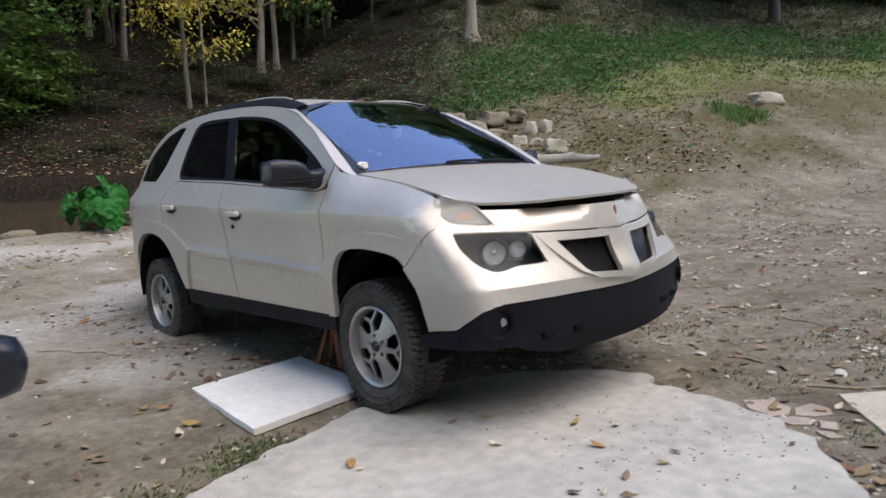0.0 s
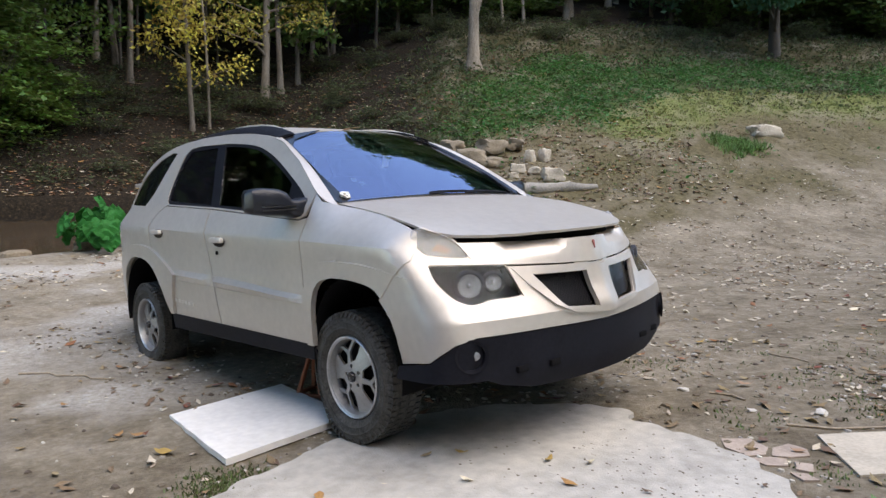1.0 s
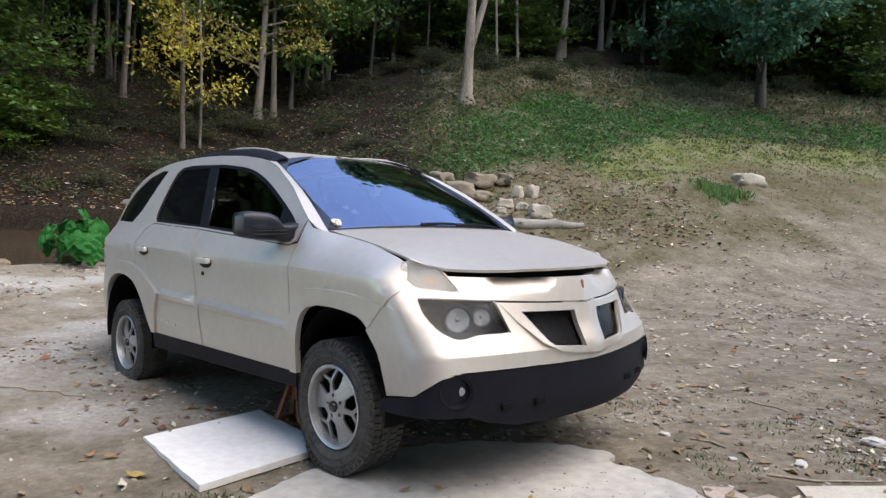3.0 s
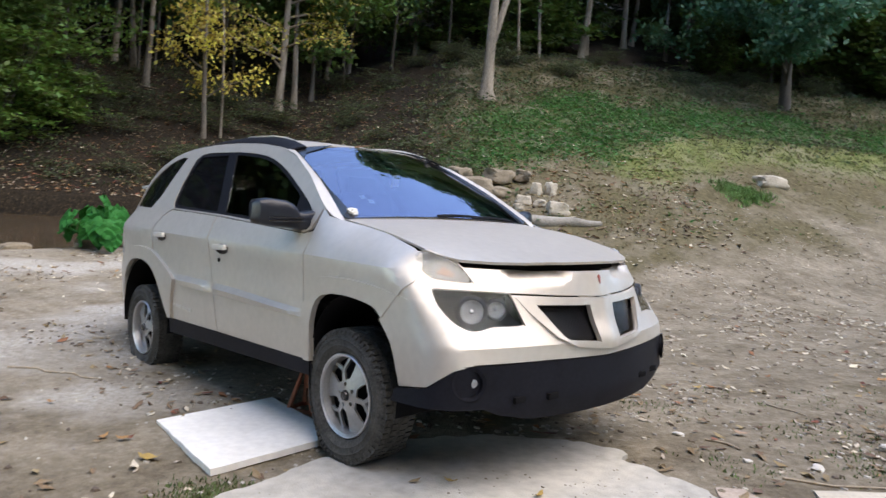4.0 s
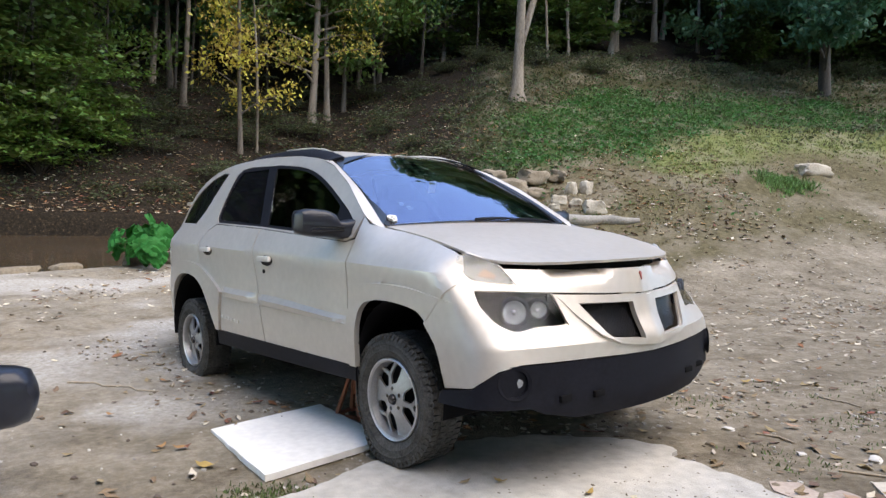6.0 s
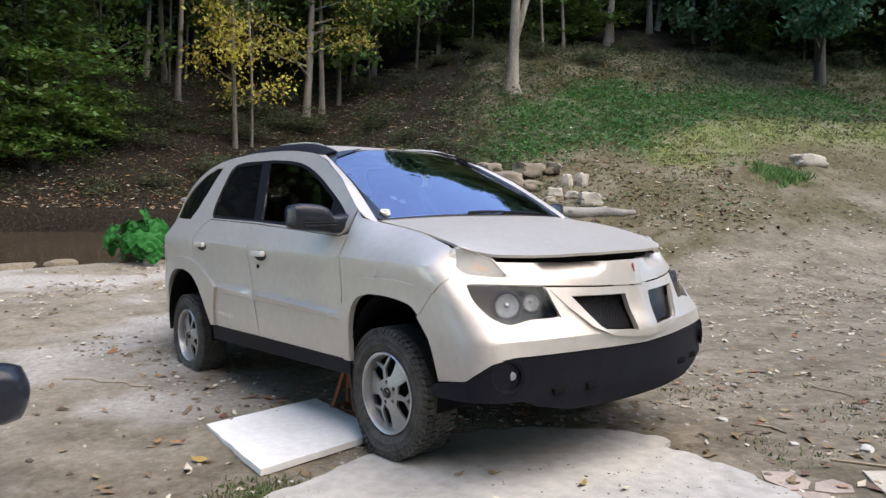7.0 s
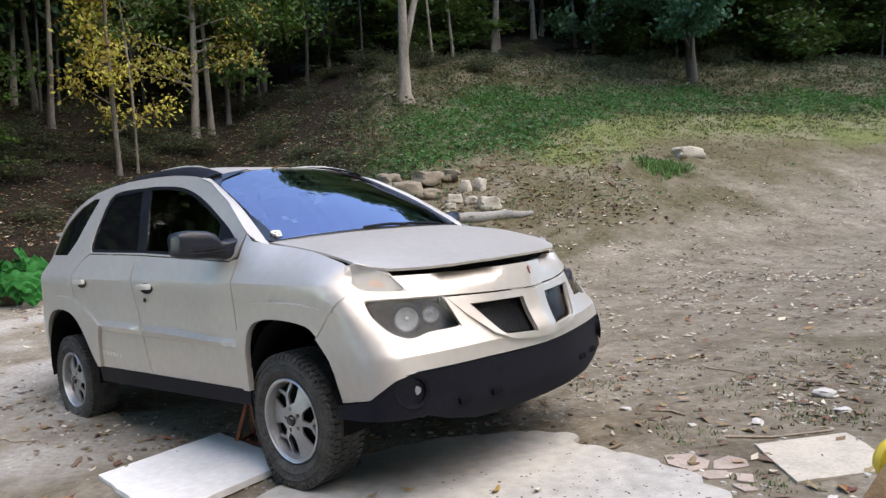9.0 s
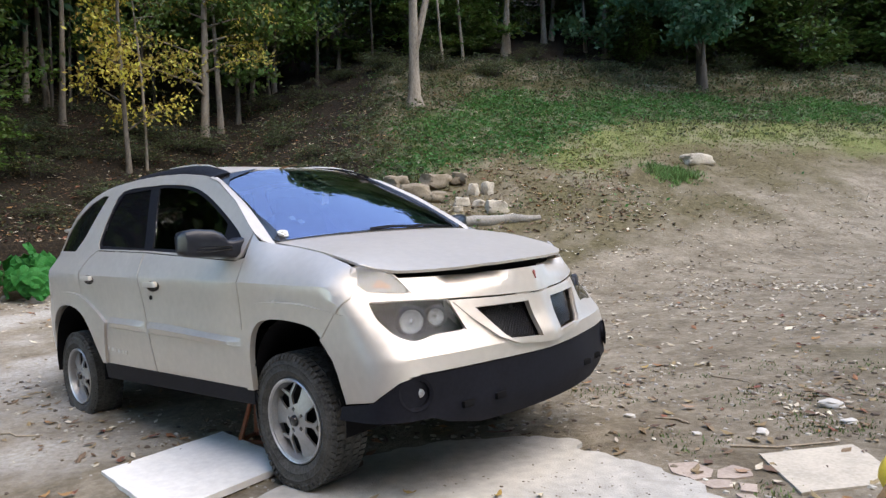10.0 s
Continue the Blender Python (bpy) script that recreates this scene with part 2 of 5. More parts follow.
def uv(x, y):
    """Across and along the view from where the camera stands."""
    dx, dy = x - 2.664, y + 2.876
    return 0.692 * dx + 0.722 * dy, -0.722 * dx + 0.692 * dy


def xy(u, v):
    return 2.664 + 0.692 * u - 0.722 * v, -2.876 + 0.722 * u + 0.692 * v


def foot(u):
    """Where the wooded hill begins."""
    return lerp1(u, (-45, -16, -11.7, -6, -2, 0, 6, 13, 25), (8, 12, 15, 18, 14, 12, 12, 13, 12.5))


def near_bank(u):
    return 9.3 + 1.4 * (u + 7.1)


WATER = -0.3


def height(u, v):
    x, y = xy(u, v)
    drive = min(0.1012 * x + 0.0047 * y, 0.9 + 0.03 * x)
    f = foot(u)
    hill = 0.38 * (v - f) - 0.25 * max(0, v - 80)
    z = smax(smax(drive, -0.22 + 0.01 * max(0, u), 0.25), hill + 0.15 * step01(-4, -7, u), 0.9)
    m = min((v - near_bank(u)) / 1.7, (f - 0.2 - v) / 1.0)
    if m > 0 and u < -2:
        z += (-0.85 - z) * step01(0, 0.7, m) * step01(-2, -3.5, u)
    return z


def rough_height(u, v):
    x, y = xy(u, v)
    z = height(u, v)
    f = foot(u)
    far = step01(0, 6, v - f)
    n = noise.fractal((x * 0.9, y * 0.9, 3), 1.0, 2.0, 4) * (0.012 + 0.12 * far)
    n += noise.noise((x * 7, y * 7, 9)) * 0.006
    n += 0.05 * noise.noise((x * 0.35, y * 0.35, 5)) * step01(7, 10, abs(u) + 0.3 * abs(v - 4))
    return z + n


def ground(x, y):
    return rough_height(*uv(x, y))


def spaced(lo, hi, mid, fine, grow):
    out, d = [], 0.0
    a = []
    while mid + d < hi:
        a.append(mid + d)
        d += max(fine, grow * d)
    d = max(fine, 0)
    b = []
    while mid - d > lo:
        b.append(mid - d)
        d += max(fine, grow * d)
    return b[::-1] + a


def turf_zone(u, d, wob):
    """How green, and how yellow-green, the turf of the bank is."""
    lo = lerp1(u, (0, 1, 4.4, 7.5, 11.3, 16), (4, 4.7, 6, 8.8, 9, 9))
    hi = lerp1(u, (-0.5, 0.2, 3.8, 9, 13, 20), (6, 8.2, 13, 13, 12.6, 12.5))
    zg = step01(-1.2, 1.2, d - lo + 2 * wob) * step01(-1.2, 1.2, hi - d + 2 * wob) * step01(-0.8, 1.2, u + wob)
    zl = step01(3.2, 5.5, u + wob) * step01(-3.4, -0.8, d - lo + wob) * step01(-1.8, 0.6, lo - d + wob)
    return zg, zl


us, vs = spaced(-160, 160, 0.3, 0.085, 0.026), spaced(-60, 170, 4.6, 0.085, 0.024)
gm = bpy.data.meshes.new("ground")
gv, green, lime, weeds, grass, litter, gravel = [], [], [], [], [], [], []
for v in vs:
    for u in us:
        x, y = xy(u, v)
        gv.append((x, y, rough_height(u, v)))
        f = foot(u)
        d = v - f
        wob = noise.fractal((x * 0.3, y * 0.3, 1), 1.0, 2.0, 4)
        patch = noise.fractal((x * 0.8, y * 0.8, 7), 1.0, 2.0, 4)
        e0 = lerp1(u, (0, 3.7, 8, 15, 40), (-0.6, -0.6, 1.4, 4.8, 8))
        g = step01(-0.6, 2.6, d - e0 + 2.4 * wob) * step01(-3.2, -0.8, u + wob) * (1 - step01(15, 22, d + 3 * wob - 0.12 * max(0, u)))
        g = g * (0.55 + 0.45 * step01(-0.3, 0.35, patch))
        near = 0.55 * step01(0.2, 0.5, patch) * step01(2.2, 4, u) * step01(2, 5, v) * (1 - step01(8, 11, v))
        grass.append(max(g, near))
        zg, zl = turf_zone(u, d, wob)
        green.append(zg)
        lime.append(zl)
        weeds.append(max(step01(7, 10.5, d + 2 * wob), 1 - step01(-0.5, 2.0, u + wob)))
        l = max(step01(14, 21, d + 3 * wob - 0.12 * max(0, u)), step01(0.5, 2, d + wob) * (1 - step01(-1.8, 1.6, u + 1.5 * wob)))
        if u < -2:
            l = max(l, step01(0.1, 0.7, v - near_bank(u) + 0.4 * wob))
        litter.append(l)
        pale = step01(0.0, 0.45, noise.fractal((x * 0.45, y * 0.45, 21), 1.0, 2.0, 5)) * (1 - step01(-2.5, -0.8, u)) * (1 - step01(0.4, 1.2, v - near_bank(u)))
        edge = step01(-1.6, -0.3, v - near_bank(u)) * (1 - step01(0.0, 0.6, v - near_bank(u))) * (u < -2)
        worn = 0.2 * (1 - step01(-2.8, -0.6, u + 0.5 * wob)) * (1 - step01(0.4, 1.2, v - near_bank(u)))
        gravel.append(min(1, max(0.85 * pale, worn, 0.35 * edge)))
nu = len(us)
gf = [(j * nu + i, j * nu + i + 1, (j + 1) * nu + i + 1, (j + 1) * nu + i) for j in range(len(vs) - 1) for i in range(nu - 1)]
gm.from_pydata(gv, [], gf)
for nm, val in (("green", green), ("lime", lime), ("weeds", weeds), ("grass", grass), ("litter", litter), ("gravel", gravel)):
    gm.attributes.new(nm, "FLOAT", "POINT").data.foreach_set("value", val)


def ground_material():
    m = bpy.data.materials.new("drive_soil_and_turf")
    m.use_nodes = True
    n, l = m.node_tree.nodes, m.node_tree.links
    b = n["Principled BSDF"]
    tc = n.new("ShaderNodeTexCoord")

    def tex(scale, detail=5, rough=0.6):
        t = n.new("ShaderNodeTexNoise")
        t.inputs["Scale"].default_value, t.inputs["Detail"].default_value, t.inputs["Roughness"].default_value = scale, detail, rough
        l.new(tc.outputs["Object"], t.inputs["Vector"])
        return t.outputs["Fac"]

    def ramp(fac, *stops):
        r = n.new("ShaderNodeValToRGB")
        e = r.color_ramp.elements
        while len(e) < len(stops):
            e.new(0.5)
        for k, (p, c) in zip(e, stops):
            k.position, k.color = p, (*c, 1)
        l.new(fac, r.inputs["Fac"])
        return r.outputs["Color"]

    def mix(fac, a, c, blend="MIX"):
        x = n.new("ShaderNodeMix")
        x.data_type, x.blend_type = "RGBA", blend
        if hasattr(fac, "is_linked"):
            l.new(fac, x.inputs["Factor"])
        else:
            x.inputs["Factor"].default_value = fac
        l.new(a, x.inputs["A"])
        l.new(c, x.inputs["B"])
        return x.outputs["Result"]

    def attr(name, edge, width=0.5, soft=0.0):
        a = n.new("ShaderNodeAttribute")
        a.attribute_name = name
        ad = n.new("ShaderNodeMath")
        ad.operation = "MULTIPLY_ADD"
        l.new(edge, ad.inputs[0])
        ad.inputs[1].default_value = width
        l.new(a.outputs["Fac"], ad.inputs[2])
        mr = n.new("ShaderNodeMapRange")
        mr.inputs["From Min"].default_value, mr.inputs["From Max"].default_value = 0.5 + width * 0.35 - soft, 0.5 + width * 0.7 + soft
        l.new(ad.outputs[0], mr.inputs["Value"])
        mul = n.new("ShaderNodeMath")
        mul.operation = "MULTIPLY"
        mul.use_clamp = True
        l.new(mr.outputs[0], mul.inputs[0])
        mul.inputs[1].default_value = 1.0
        return mul.outputs[0]

    dirt = mix(0.5, ramp(tex(0.7), (0.3, (0.118, 0.098, 0.07)), (0.5, (0.195, 0.168, 0.128)), (0.7, (0.282, 0.25, 0.2))),
               ramp(tex(14, 8, 0.75), (0.31, (0.085, 0.07, 0.052)), (0.5, (0.216, 0.187, 0.142)), (0.7, (0.4, 0.362, 0.295))))
    dirt = mix(1.0, dirt, ramp(tex(2.6, 8, 0.7), (0.36, (0.7, 0.665, 0.62)), (0.5, (1.0, 0.985, 0.965)), (0.62, (1.2, 1.19, 1.18))), "MULTIPLY")
    pale = ramp(tex(22, 8, 0.75), (0.3, (0.22, 0.2, 0.175)), (0.5, (0.38, 0.36, 0.325)), (0.7, (0.52, 0.505, 0.475)))
    turf = mix(0.5, ramp(tex(0.9), (0.36, (0.06, 0.07, 0.03)), (0.48, (0.035, 0.075, 0.022)), (0.62, (0.02, 0.085, 0.024))),
               ramp(tex(9, 8, 0.75), (0.3, (0.025, 0.04, 0.014)), (0.5, (0.05, 0.075, 0.026)), (0.72, (0.12, 0.13, 0.06))))
    # Leaf litter brown with the canopy's shade put into the colour.
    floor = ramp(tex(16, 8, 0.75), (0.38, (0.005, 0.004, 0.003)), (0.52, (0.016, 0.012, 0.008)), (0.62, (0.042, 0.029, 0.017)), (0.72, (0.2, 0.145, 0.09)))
    c = mix(attr("gravel", tex(3, 8), 0.6, 0.3), dirt, pale)
    dead = ramp(tex(8, 8, 0.75), (0.3, (0.05, 0.042, 0.022)), (0.5, (0.1, 0.085, 0.046)), (0.72, (0.19, 0.16, 0.095)))
    fresh = ramp(tex(12, 8, 0.75), (0.3, (0.06, 0.075, 0.025)), (0.5, (0.13, 0.15, 0.05)), (0.72, (0.22, 0.22, 0.1)))
    scrub = ramp(tex(8, 8, 0.75), (0.3, (0.016, 0.016, 0.007)), (0.5, (0.05, 0.046, 0.02)), (0.72, (0.11, 0.09, 0.045)))
    dead = mix(attr("weeds", tex(5, 8), 0.6, 0.25), dead, scrub)
    turf = mix(attr("green", tex(5, 8), 0.6, 0.25), dead, turf)
    turf = mix(attr("lime", tex(5, 8), 0.6, 0.25), turf, fresh)
    c = mix(attr("grass", tex(6, 8), 0.5, 0.22), c, turf)
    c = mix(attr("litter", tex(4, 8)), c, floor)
    l.new(c, b.inputs["Base Color"])
    b.inputs["Roughness"].default_value = 0.95
    b.inputs["Specular IOR Level"].default_value = 0.2
    bp = n.new("ShaderNodeBump")
    bp.inputs["Strength"].default_value, bp.inputs["Distance"].default_value = 0.9, 0.02
    l.new(tex(30, 8, 0.7), bp.inputs["Height"])
    l.new(bp.outputs[0], b.inputs["Normal"])
    return m


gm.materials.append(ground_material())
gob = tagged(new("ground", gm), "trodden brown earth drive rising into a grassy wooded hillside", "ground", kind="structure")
smooth(gob, 80)

MUD = mat("muddy_water", (0.055, 0.04, 0.027), 0.12, 0, 0.25, 0.5, 0.05, 6)
bm = bmesh.new()
bm.faces.new([bm.verts.new((*xy(u, v), WATER)) for u, v in ((-60, -25), (-2.2, 8), (-2.2, 19), (-16, 22), (-60, 20))])
tagged(part("water", bm, MUD, flat=True), "still muddy brown creek water", "water", kind="structure")


# ---------------------------------------------------------------- the car
def S(z):
    if z < 1.047:
        return curve1(z, (0.2, 0.45, 0.6, 0.72, 0.86, 1.047), (0.87, 0.904, 0.918, 0.924, 0.926, 0.938))
    return curve1(z, (1.047, 1.18, 1.3, 1.75, 1.9), (0.936, 0.885, 0.826, 0.605, 0.5))


def nose_x(z):
    if z < 0.69:
        return curve1(z, (0.25, 0.36, 0.5, 0.69), (0.86, 0.92, 0.950, 0.952))
    return curve1(z, (0.69, 0.80, 0.94, 1.06, 1.2), (0.952, 0.904, 0.872, 0.842, 0.80))


def side_y(x, z):
    d = max(0, -x - 2.75)
    tilt = -0.043 * (x + 0.26) * (1 - step01(1.06, 1.3, z)) * step01(0.7, 0.95, z)
    y = S(z - tilt) - 0.24 * d * d
    b = step01(-0.34, -0.02, x)
    ridge = 1.047 - 0.043 * (x + 0.26)
    if b and z > ridge:
        top = curve1(x, (-0.3, 0.17, 0.6), (1.25, 1.176, 1.095))
        t = min(1.15, (z - ridge) / (top - ridge))
        y += b * (0.936 - 0.172 * (0.45 * t + 0.55 * t ** 2) - y)
    if x > 0.2:
        y2 = math.sqrt(max(0, (nose_x(z) - x) / bow(z)))
        y = -smax(-y, -y2, 0.06)
    return y


def hood_z(x, y):
    rim = curve1(x, (-0.4, -0.25, 0.17, 0.41, 0.6, 0.84), (1.267, 1.243, 1.179, 1.118, 1.056, 0.985))
    return rim + curve1(x, (-0.3, 0.17, 0.4, 0.6, 0.84), (0.02, 0.022, 0.032, 0.05, 0.075)) * (1 - (y / 0.76) ** 2)


def bow(z):
    return curve1(z, (0.62, 0.78, 0.92, 1.05), (0.25, 0.32, 0.43, 0.55))


def front(w, z, out=0.0):
    """A place on the rounded front, by its way round the nose and its height."""
    a, k = abs(w), bow(z)
    y = min(a, 0.8)
    x, h = nose_x(z) - k * y * y, math.atan(2 * k * y)
    if a > 0.8:
        h0, n = h, 14
        st = (a - 0.8) / n
        for i in range(n):
            h = h0 + (math.pi / 2 - h0) * min(1, (i + 0.5) * st / 0.24)
            x -= math.sin(h) * st
            y += math.cos(h) * st
    return Vector((x + out * math.cos(h), math.copysign(y + out * math.sin(h), w), z))


def wrap(w, z, out=0.0):
    """The front carried smoothly round into the flank."""
    p = front(w, z, out)
    b = step01(0.68, 0.47, p.x)
    if b:
        p.y += b * (math.copysign(side_y(p.x, z) + out, w) - p.y)
    return p


def on_side(s, out=0.0):
    return lambda x, z: Vector((x, s * (side_y(x, z) + out), z))


def mirrored(poly):
    return [(-a, b) for a, b in reversed(poly)]


car = tagged(thing("car", PLACE.copy()), "champagne beige crossover car with black lower cladding on a dirt drive", "car")

ARCH_F = [(-0.278, 0.485), (-0.268, 0.6), (-0.255, 0.705), (-0.205, 0.81), (-0.103, 0.859), (0.093, 0.863), (0.26, 0.835), (0.325, 0.785)]
ARCH_F = flow(ARCH_F, 3)
DLO = rounded([(-2.33, 1.302), (-2.39, 1.36), (-2.385, 1.553), (-2.30, 1.715), (-1.78, 1.703), (-1.60, 1.692), (-1.237, 1.645), (-0.963, 1.562), (-0.68, 1.43), (-0.425, 1.29), (-0.372, 1.2), (-0.395, 1.178), (-1.5, 1.257)], 3, (0, 10, 11, 12))
QWIN = [(-3.36, 1.325), (-2.79, 1.303), (-2.70, 1.40), (-2.55, 1.705), (-2.66, 1.715), (-2.85, 1.67), (-3.12, 1.56), (-3.32, 1.44)]
R_PANE = rounded([(-2.31, 1.322), (-2.36, 1.36), (-2.36, 1.55), (-2.28, 1.695), (-1.83, 1.685), (-1.59, 1.275)], 3, (0, 3, 4, 5))
F_PANE = rounded([(-1.47, 1.27), (-1.70, 1.675), (-1.6, 1.672), (-1.25, 1.625), (-0.98, 1.54), (-0.7, 1.41), (-0.62, 1.365), (-0.595, 1.212)], 3, (0, 1, 6, 7))
BODY_SIDE = (flow([(-0.318, 1.30), (-0.603, 1.489), (-0.884, 1.631), (-1.11, 1.692), (-1.412, 1.737), (-1.8, 1.768), (-2.167, 1.782), (-2.651, 1.762), (-3.05, 1.655), (-3.32, 1.53), (-3.46, 1.40), (-3.51, 1.2), (-3.52, 0.9), (-3.48, 0.62), (-3.3, 0.5)], 3)
             + flow([(-3.14, 0.5), (-3.14, 0.68), (-3.03, 0.82), (-2.82, 0.9), (-2.552, 0.88), (-2.44, 0.82)], 3)
             + [(-2.468, 0.95), (-2.492, 1.147), (-2.45, 1.25), (-2.35, 1.295), (-1.54, 1.25), (-0.405, 1.165), (-0.352, 1.185)])
FENDER = [(-0.338, 0.485)] + ARCH_F + [(0.44, 0.9), (0.50, 0.965), (0.488, 1.03), (0.466, 1.09), (0.415, 1.111), (0.17, 1.172), (-0.1, 1.219), (-0.26, 1.256), (-0.312, 1.299), (-0.318, 1.18), (-0.338, 1.05), (-0.345, 0.8)]
F_DOOR = [(-0.35, 0.485), (-0.352, 0.8), (-0.345, 1.05), (-0.326, 1.172), (-0.40, 1.158), (-1.53, 1.243), (-1.503, 1.10), (-1.442, 0.805), (-1.392, 0.495)]
R_DOOR = [(-1.404, 0.495), (-1.454, 0.805), (-1.515, 1.10), (-1.545, 1.244), (-2.35, 1.288), (-2.44, 1.243), (-2.48, 1.147), (-2.457, 0.95), (-2.425, 0.81), (-2.35, 0.75), (-2.25, 0.64), (-2.185, 0.5)]

SHOULDER = [[(-3.45 + 0.23 * k, 1.047 + d - 0.043 * (-3.19 + 0.23 * k)) for k in range(18)] for d in (-0.012, 0.0, 0.012)]
HANDLE = mat("handle_paint", (0.66, 0.63, 0.58), 0.3, 0.1, 0.05, 9, coat=0.5)
for s in (-1, 1):
    f = s > 0
    bs = part("body_side", sheet(BODY_SIDE, on_side(s), [DLO, QWIN], 0.05, 0.012, f, SHOULDER), PAINT, car, angle=22)
    part("front_fender", sheet(FENDER, on_side(s), (), 0.03, 0.01, f, SHOULDER), PAINT, car, angle=20)
    fd = part("front_door", sheet(F_DOOR, on_side(s), (), 0.045, 0.01, f, SHOULDER), PAINT, car, angle=20)
    rd = part("rear_door", sheet(R_DOOR, on_side(s), (), 0.045, 0.01, f, SHOULDER), PAINT, car, angle=20)
    part("window_trim", sheet(DLO, on_side(s, -0.006), [R_PANE, F_PANE], 0.06, 0.006, f), BLACK, car, "satin black window surround")
    part("rear_door_window", sheet(R_PANE, on_side(s, -0.014), (), 0.08, 0.004, f), PRIVACY, car, "dark tinted window glass")
    # The far pane is opaque, so no light shows through the cabin.
    part("front_door_window", sheet(F_PANE, on_side(s, -0.014), (), 0.08, 0.004, f), PRIVACY if f else GLASS, car, "front window glass; the far pane is black to block light")
    part("quarter_window", sheet(rounded(QWIN, 3, (0,)), on_side(s, -0.006), (), 0.08, 0.004, f), PRIVACY, car, "dark tinted window glass")
    sill = [(-0.30, 0.482), (-2.19, 0.497), (-2.19, 0.39), (-0.25, 0.40)]
    part("sill", sheet(sill, on_side(s, 0.004), (), 0.06, 0.03, f), BLACK, car, "black plastic sill cladding")
    for nm, x0, x1, owner in (("front_moulding", -0.36, -1.45, fd), ("rear_moulding", -1.47, -2.05, rd)):
        band = [(0, x0), (1, x0), (1, x1), (0, x1)]

        def ledge(t, x, s=s, a=min(x0, x1), b=max(x0, x1)):
            ends = step01(a, a + 0.05, x) * step01(b, b - 0.12, x)
            z = 0.705 - 0.03 * (x + 0.36) + (0.05 + 0.025 * step01(-0.4, -1.3, x)) * t
            return Vector((x, s * (side_y(x, z) + 0.002 + 0.026 * ends * lerp1(t, (0, 0.12, 0.55, 1), (0.1, 0.75, 1, 0))), z))

        part("moulding", sheet(band, ledge, (), 0.06, 0.006, not f, [[(0.12, x0), (0.12, x1)], [(0.55, x0), (0.55, x1)]]), PAINT, owner, angle=20)
    for x, z, owner in ((-1.30, 1.042, fd), (-2.285, 1.095, rd)):
        # Black oval laid on the door paints the shade of the handle's hollow.
        cup = [(x + 0.085 * math.cos(a), z - 0.006 + 0.034 * math.sin(a)) for a in [math.pi * j / 8 for j in range(16)]]
        part("handle_recess", sheet(cup, on_side(s, 0.003), (), 0.04, 0.002, f), TRIM, owner, "flat dark patch for the shade behind the handle")
        part("handle", box(0.165, 0.03, 0.036, (x, s * (side_y(x, z) + 0.02), z + 0.006), 0.013), HANDLE, owner, "bright door handle")
    flare = flow([(-0.335, 0.485), (-0.335, 0.7), (-0.30, 0.83), (-0.20, 0.928), (-0.05, 0.948), (0.2, 0.94), (0.435, 0.9)], 3) + ARCH_F[::-1]
    part("wheel_arch_flare", sheet(flare, lambda x, z, s=s: Vector((x, s * (side_y(x, z) + 0.004 + 0.018 * (1 - step01(0.12, 0.40, x))), z)), (), 0.03, 0.02, f), PAINT, car)
    rflare = flow([(-2.06, 0.79), (-2.2, 0.87), (-2.48, 0.98), (-2.85, 1.0), (-3.2, 0.93), (-3.42, 0.75), (-3.45, 0.55)], 3) + flow([(-3.14, 0.5), (-3.14, 0.68), (-3.03, 0.82), (-2.82, 0.9), (-2.552, 0.88), (-2.363, 0.764), (-2.182, 0.5)], 3) + [(-2.13, 0.5), (-2.10, 0.66)]
    part("wheel_arch_flare", sheet(rflare, on_side(s, 0.02), (), 0.05, 0.02, f), PAINT, car)
    for cx, zt in ((0.07, 0.86), (-2.66, 0.9)):
        liner = bmesh.new()
        ring = []
        for k in range(17):
            a = math.pi * (k / 16 * 1.16 - 0.08)
            px, pz = cx + 0.40 * math.cos(a) * (0.92 if cx > -1 else 1.15), zt - 0.42 + 0.43 * math.sin(a)
            ring.append([liner.verts.new((px, s * yy, pz)) for yy in (0.915, 0.52)])
        for a, b in zip(ring, ring[1:]):
            liner.faces.new((a[0], a[1], b[1], b[0]))
        part("wheel_well", liner, DARK, car, "black wheel well liner")

# front end
HOUSING = mat("lamp_housing", (0.022, 0.024, 0.03), 0.5, 0, 0.2, 12, spec=0.2)
BOWL = mat("lamp_reflector", (0.85, 0.86, 0.88), 0.2, 0.35, 0.3, 40, 0.3, 40)
GREY = mat("grey_reflector", (0.27, 0.262, 0.25), 0.35, 0.3, 0.1, 20)
HEAD = rounded([(-0.84, 0.935), (-0.533, 0.915), (-0.513, 0.84), (-0.504, 0.787), (-0.53, 0.776), (-0.653, 0.774), (-0.70, 0.764), (-0.758, 0.761), (-0.814, 0.799), (-0.846, 0.866)], 3, (0, 1))
TURN = rounded([(-0.850, 1.080), (-0.838, 1.098), (-0.80, 1.103), (-0.74, 1.078), (-0.696, 1.048), (-0.668, 0.99), (-0.67, 0.966), (-0.70, 0.965), (-0.785, 0.979), (-0.82, 0.99), (-0.838, 1.02)], 3)
NOSE = [(-0.835, 0.940), (-0.533, 0.92), (-0.25, 0.903), (0, 0.894), (0.25, 0.903), (0.533, 0.92), (0.835, 0.940), (0.82, 0.968), (0.66, 0.956), (0.685, 1.03), (0.35, 1.012), (0, 1.016), (-0.35, 1.012), (-0.685, 1.03), (-0.66, 0.956), (-0.82, 0.968)]
LAMPS = [(-1.03, 0.893), (-0.895, 0.965), (-0.862, 1.04), (-0.856, 1.093), (-0.80, 1.112), (-0.69, 1.058), (-0.65, 0.955), (-0.525, 0.925), (-0.495, 0.772), (-0.65, 0.765), (-0.765, 0.75), (-0.83, 0.79), (-0.86, 0.868)]
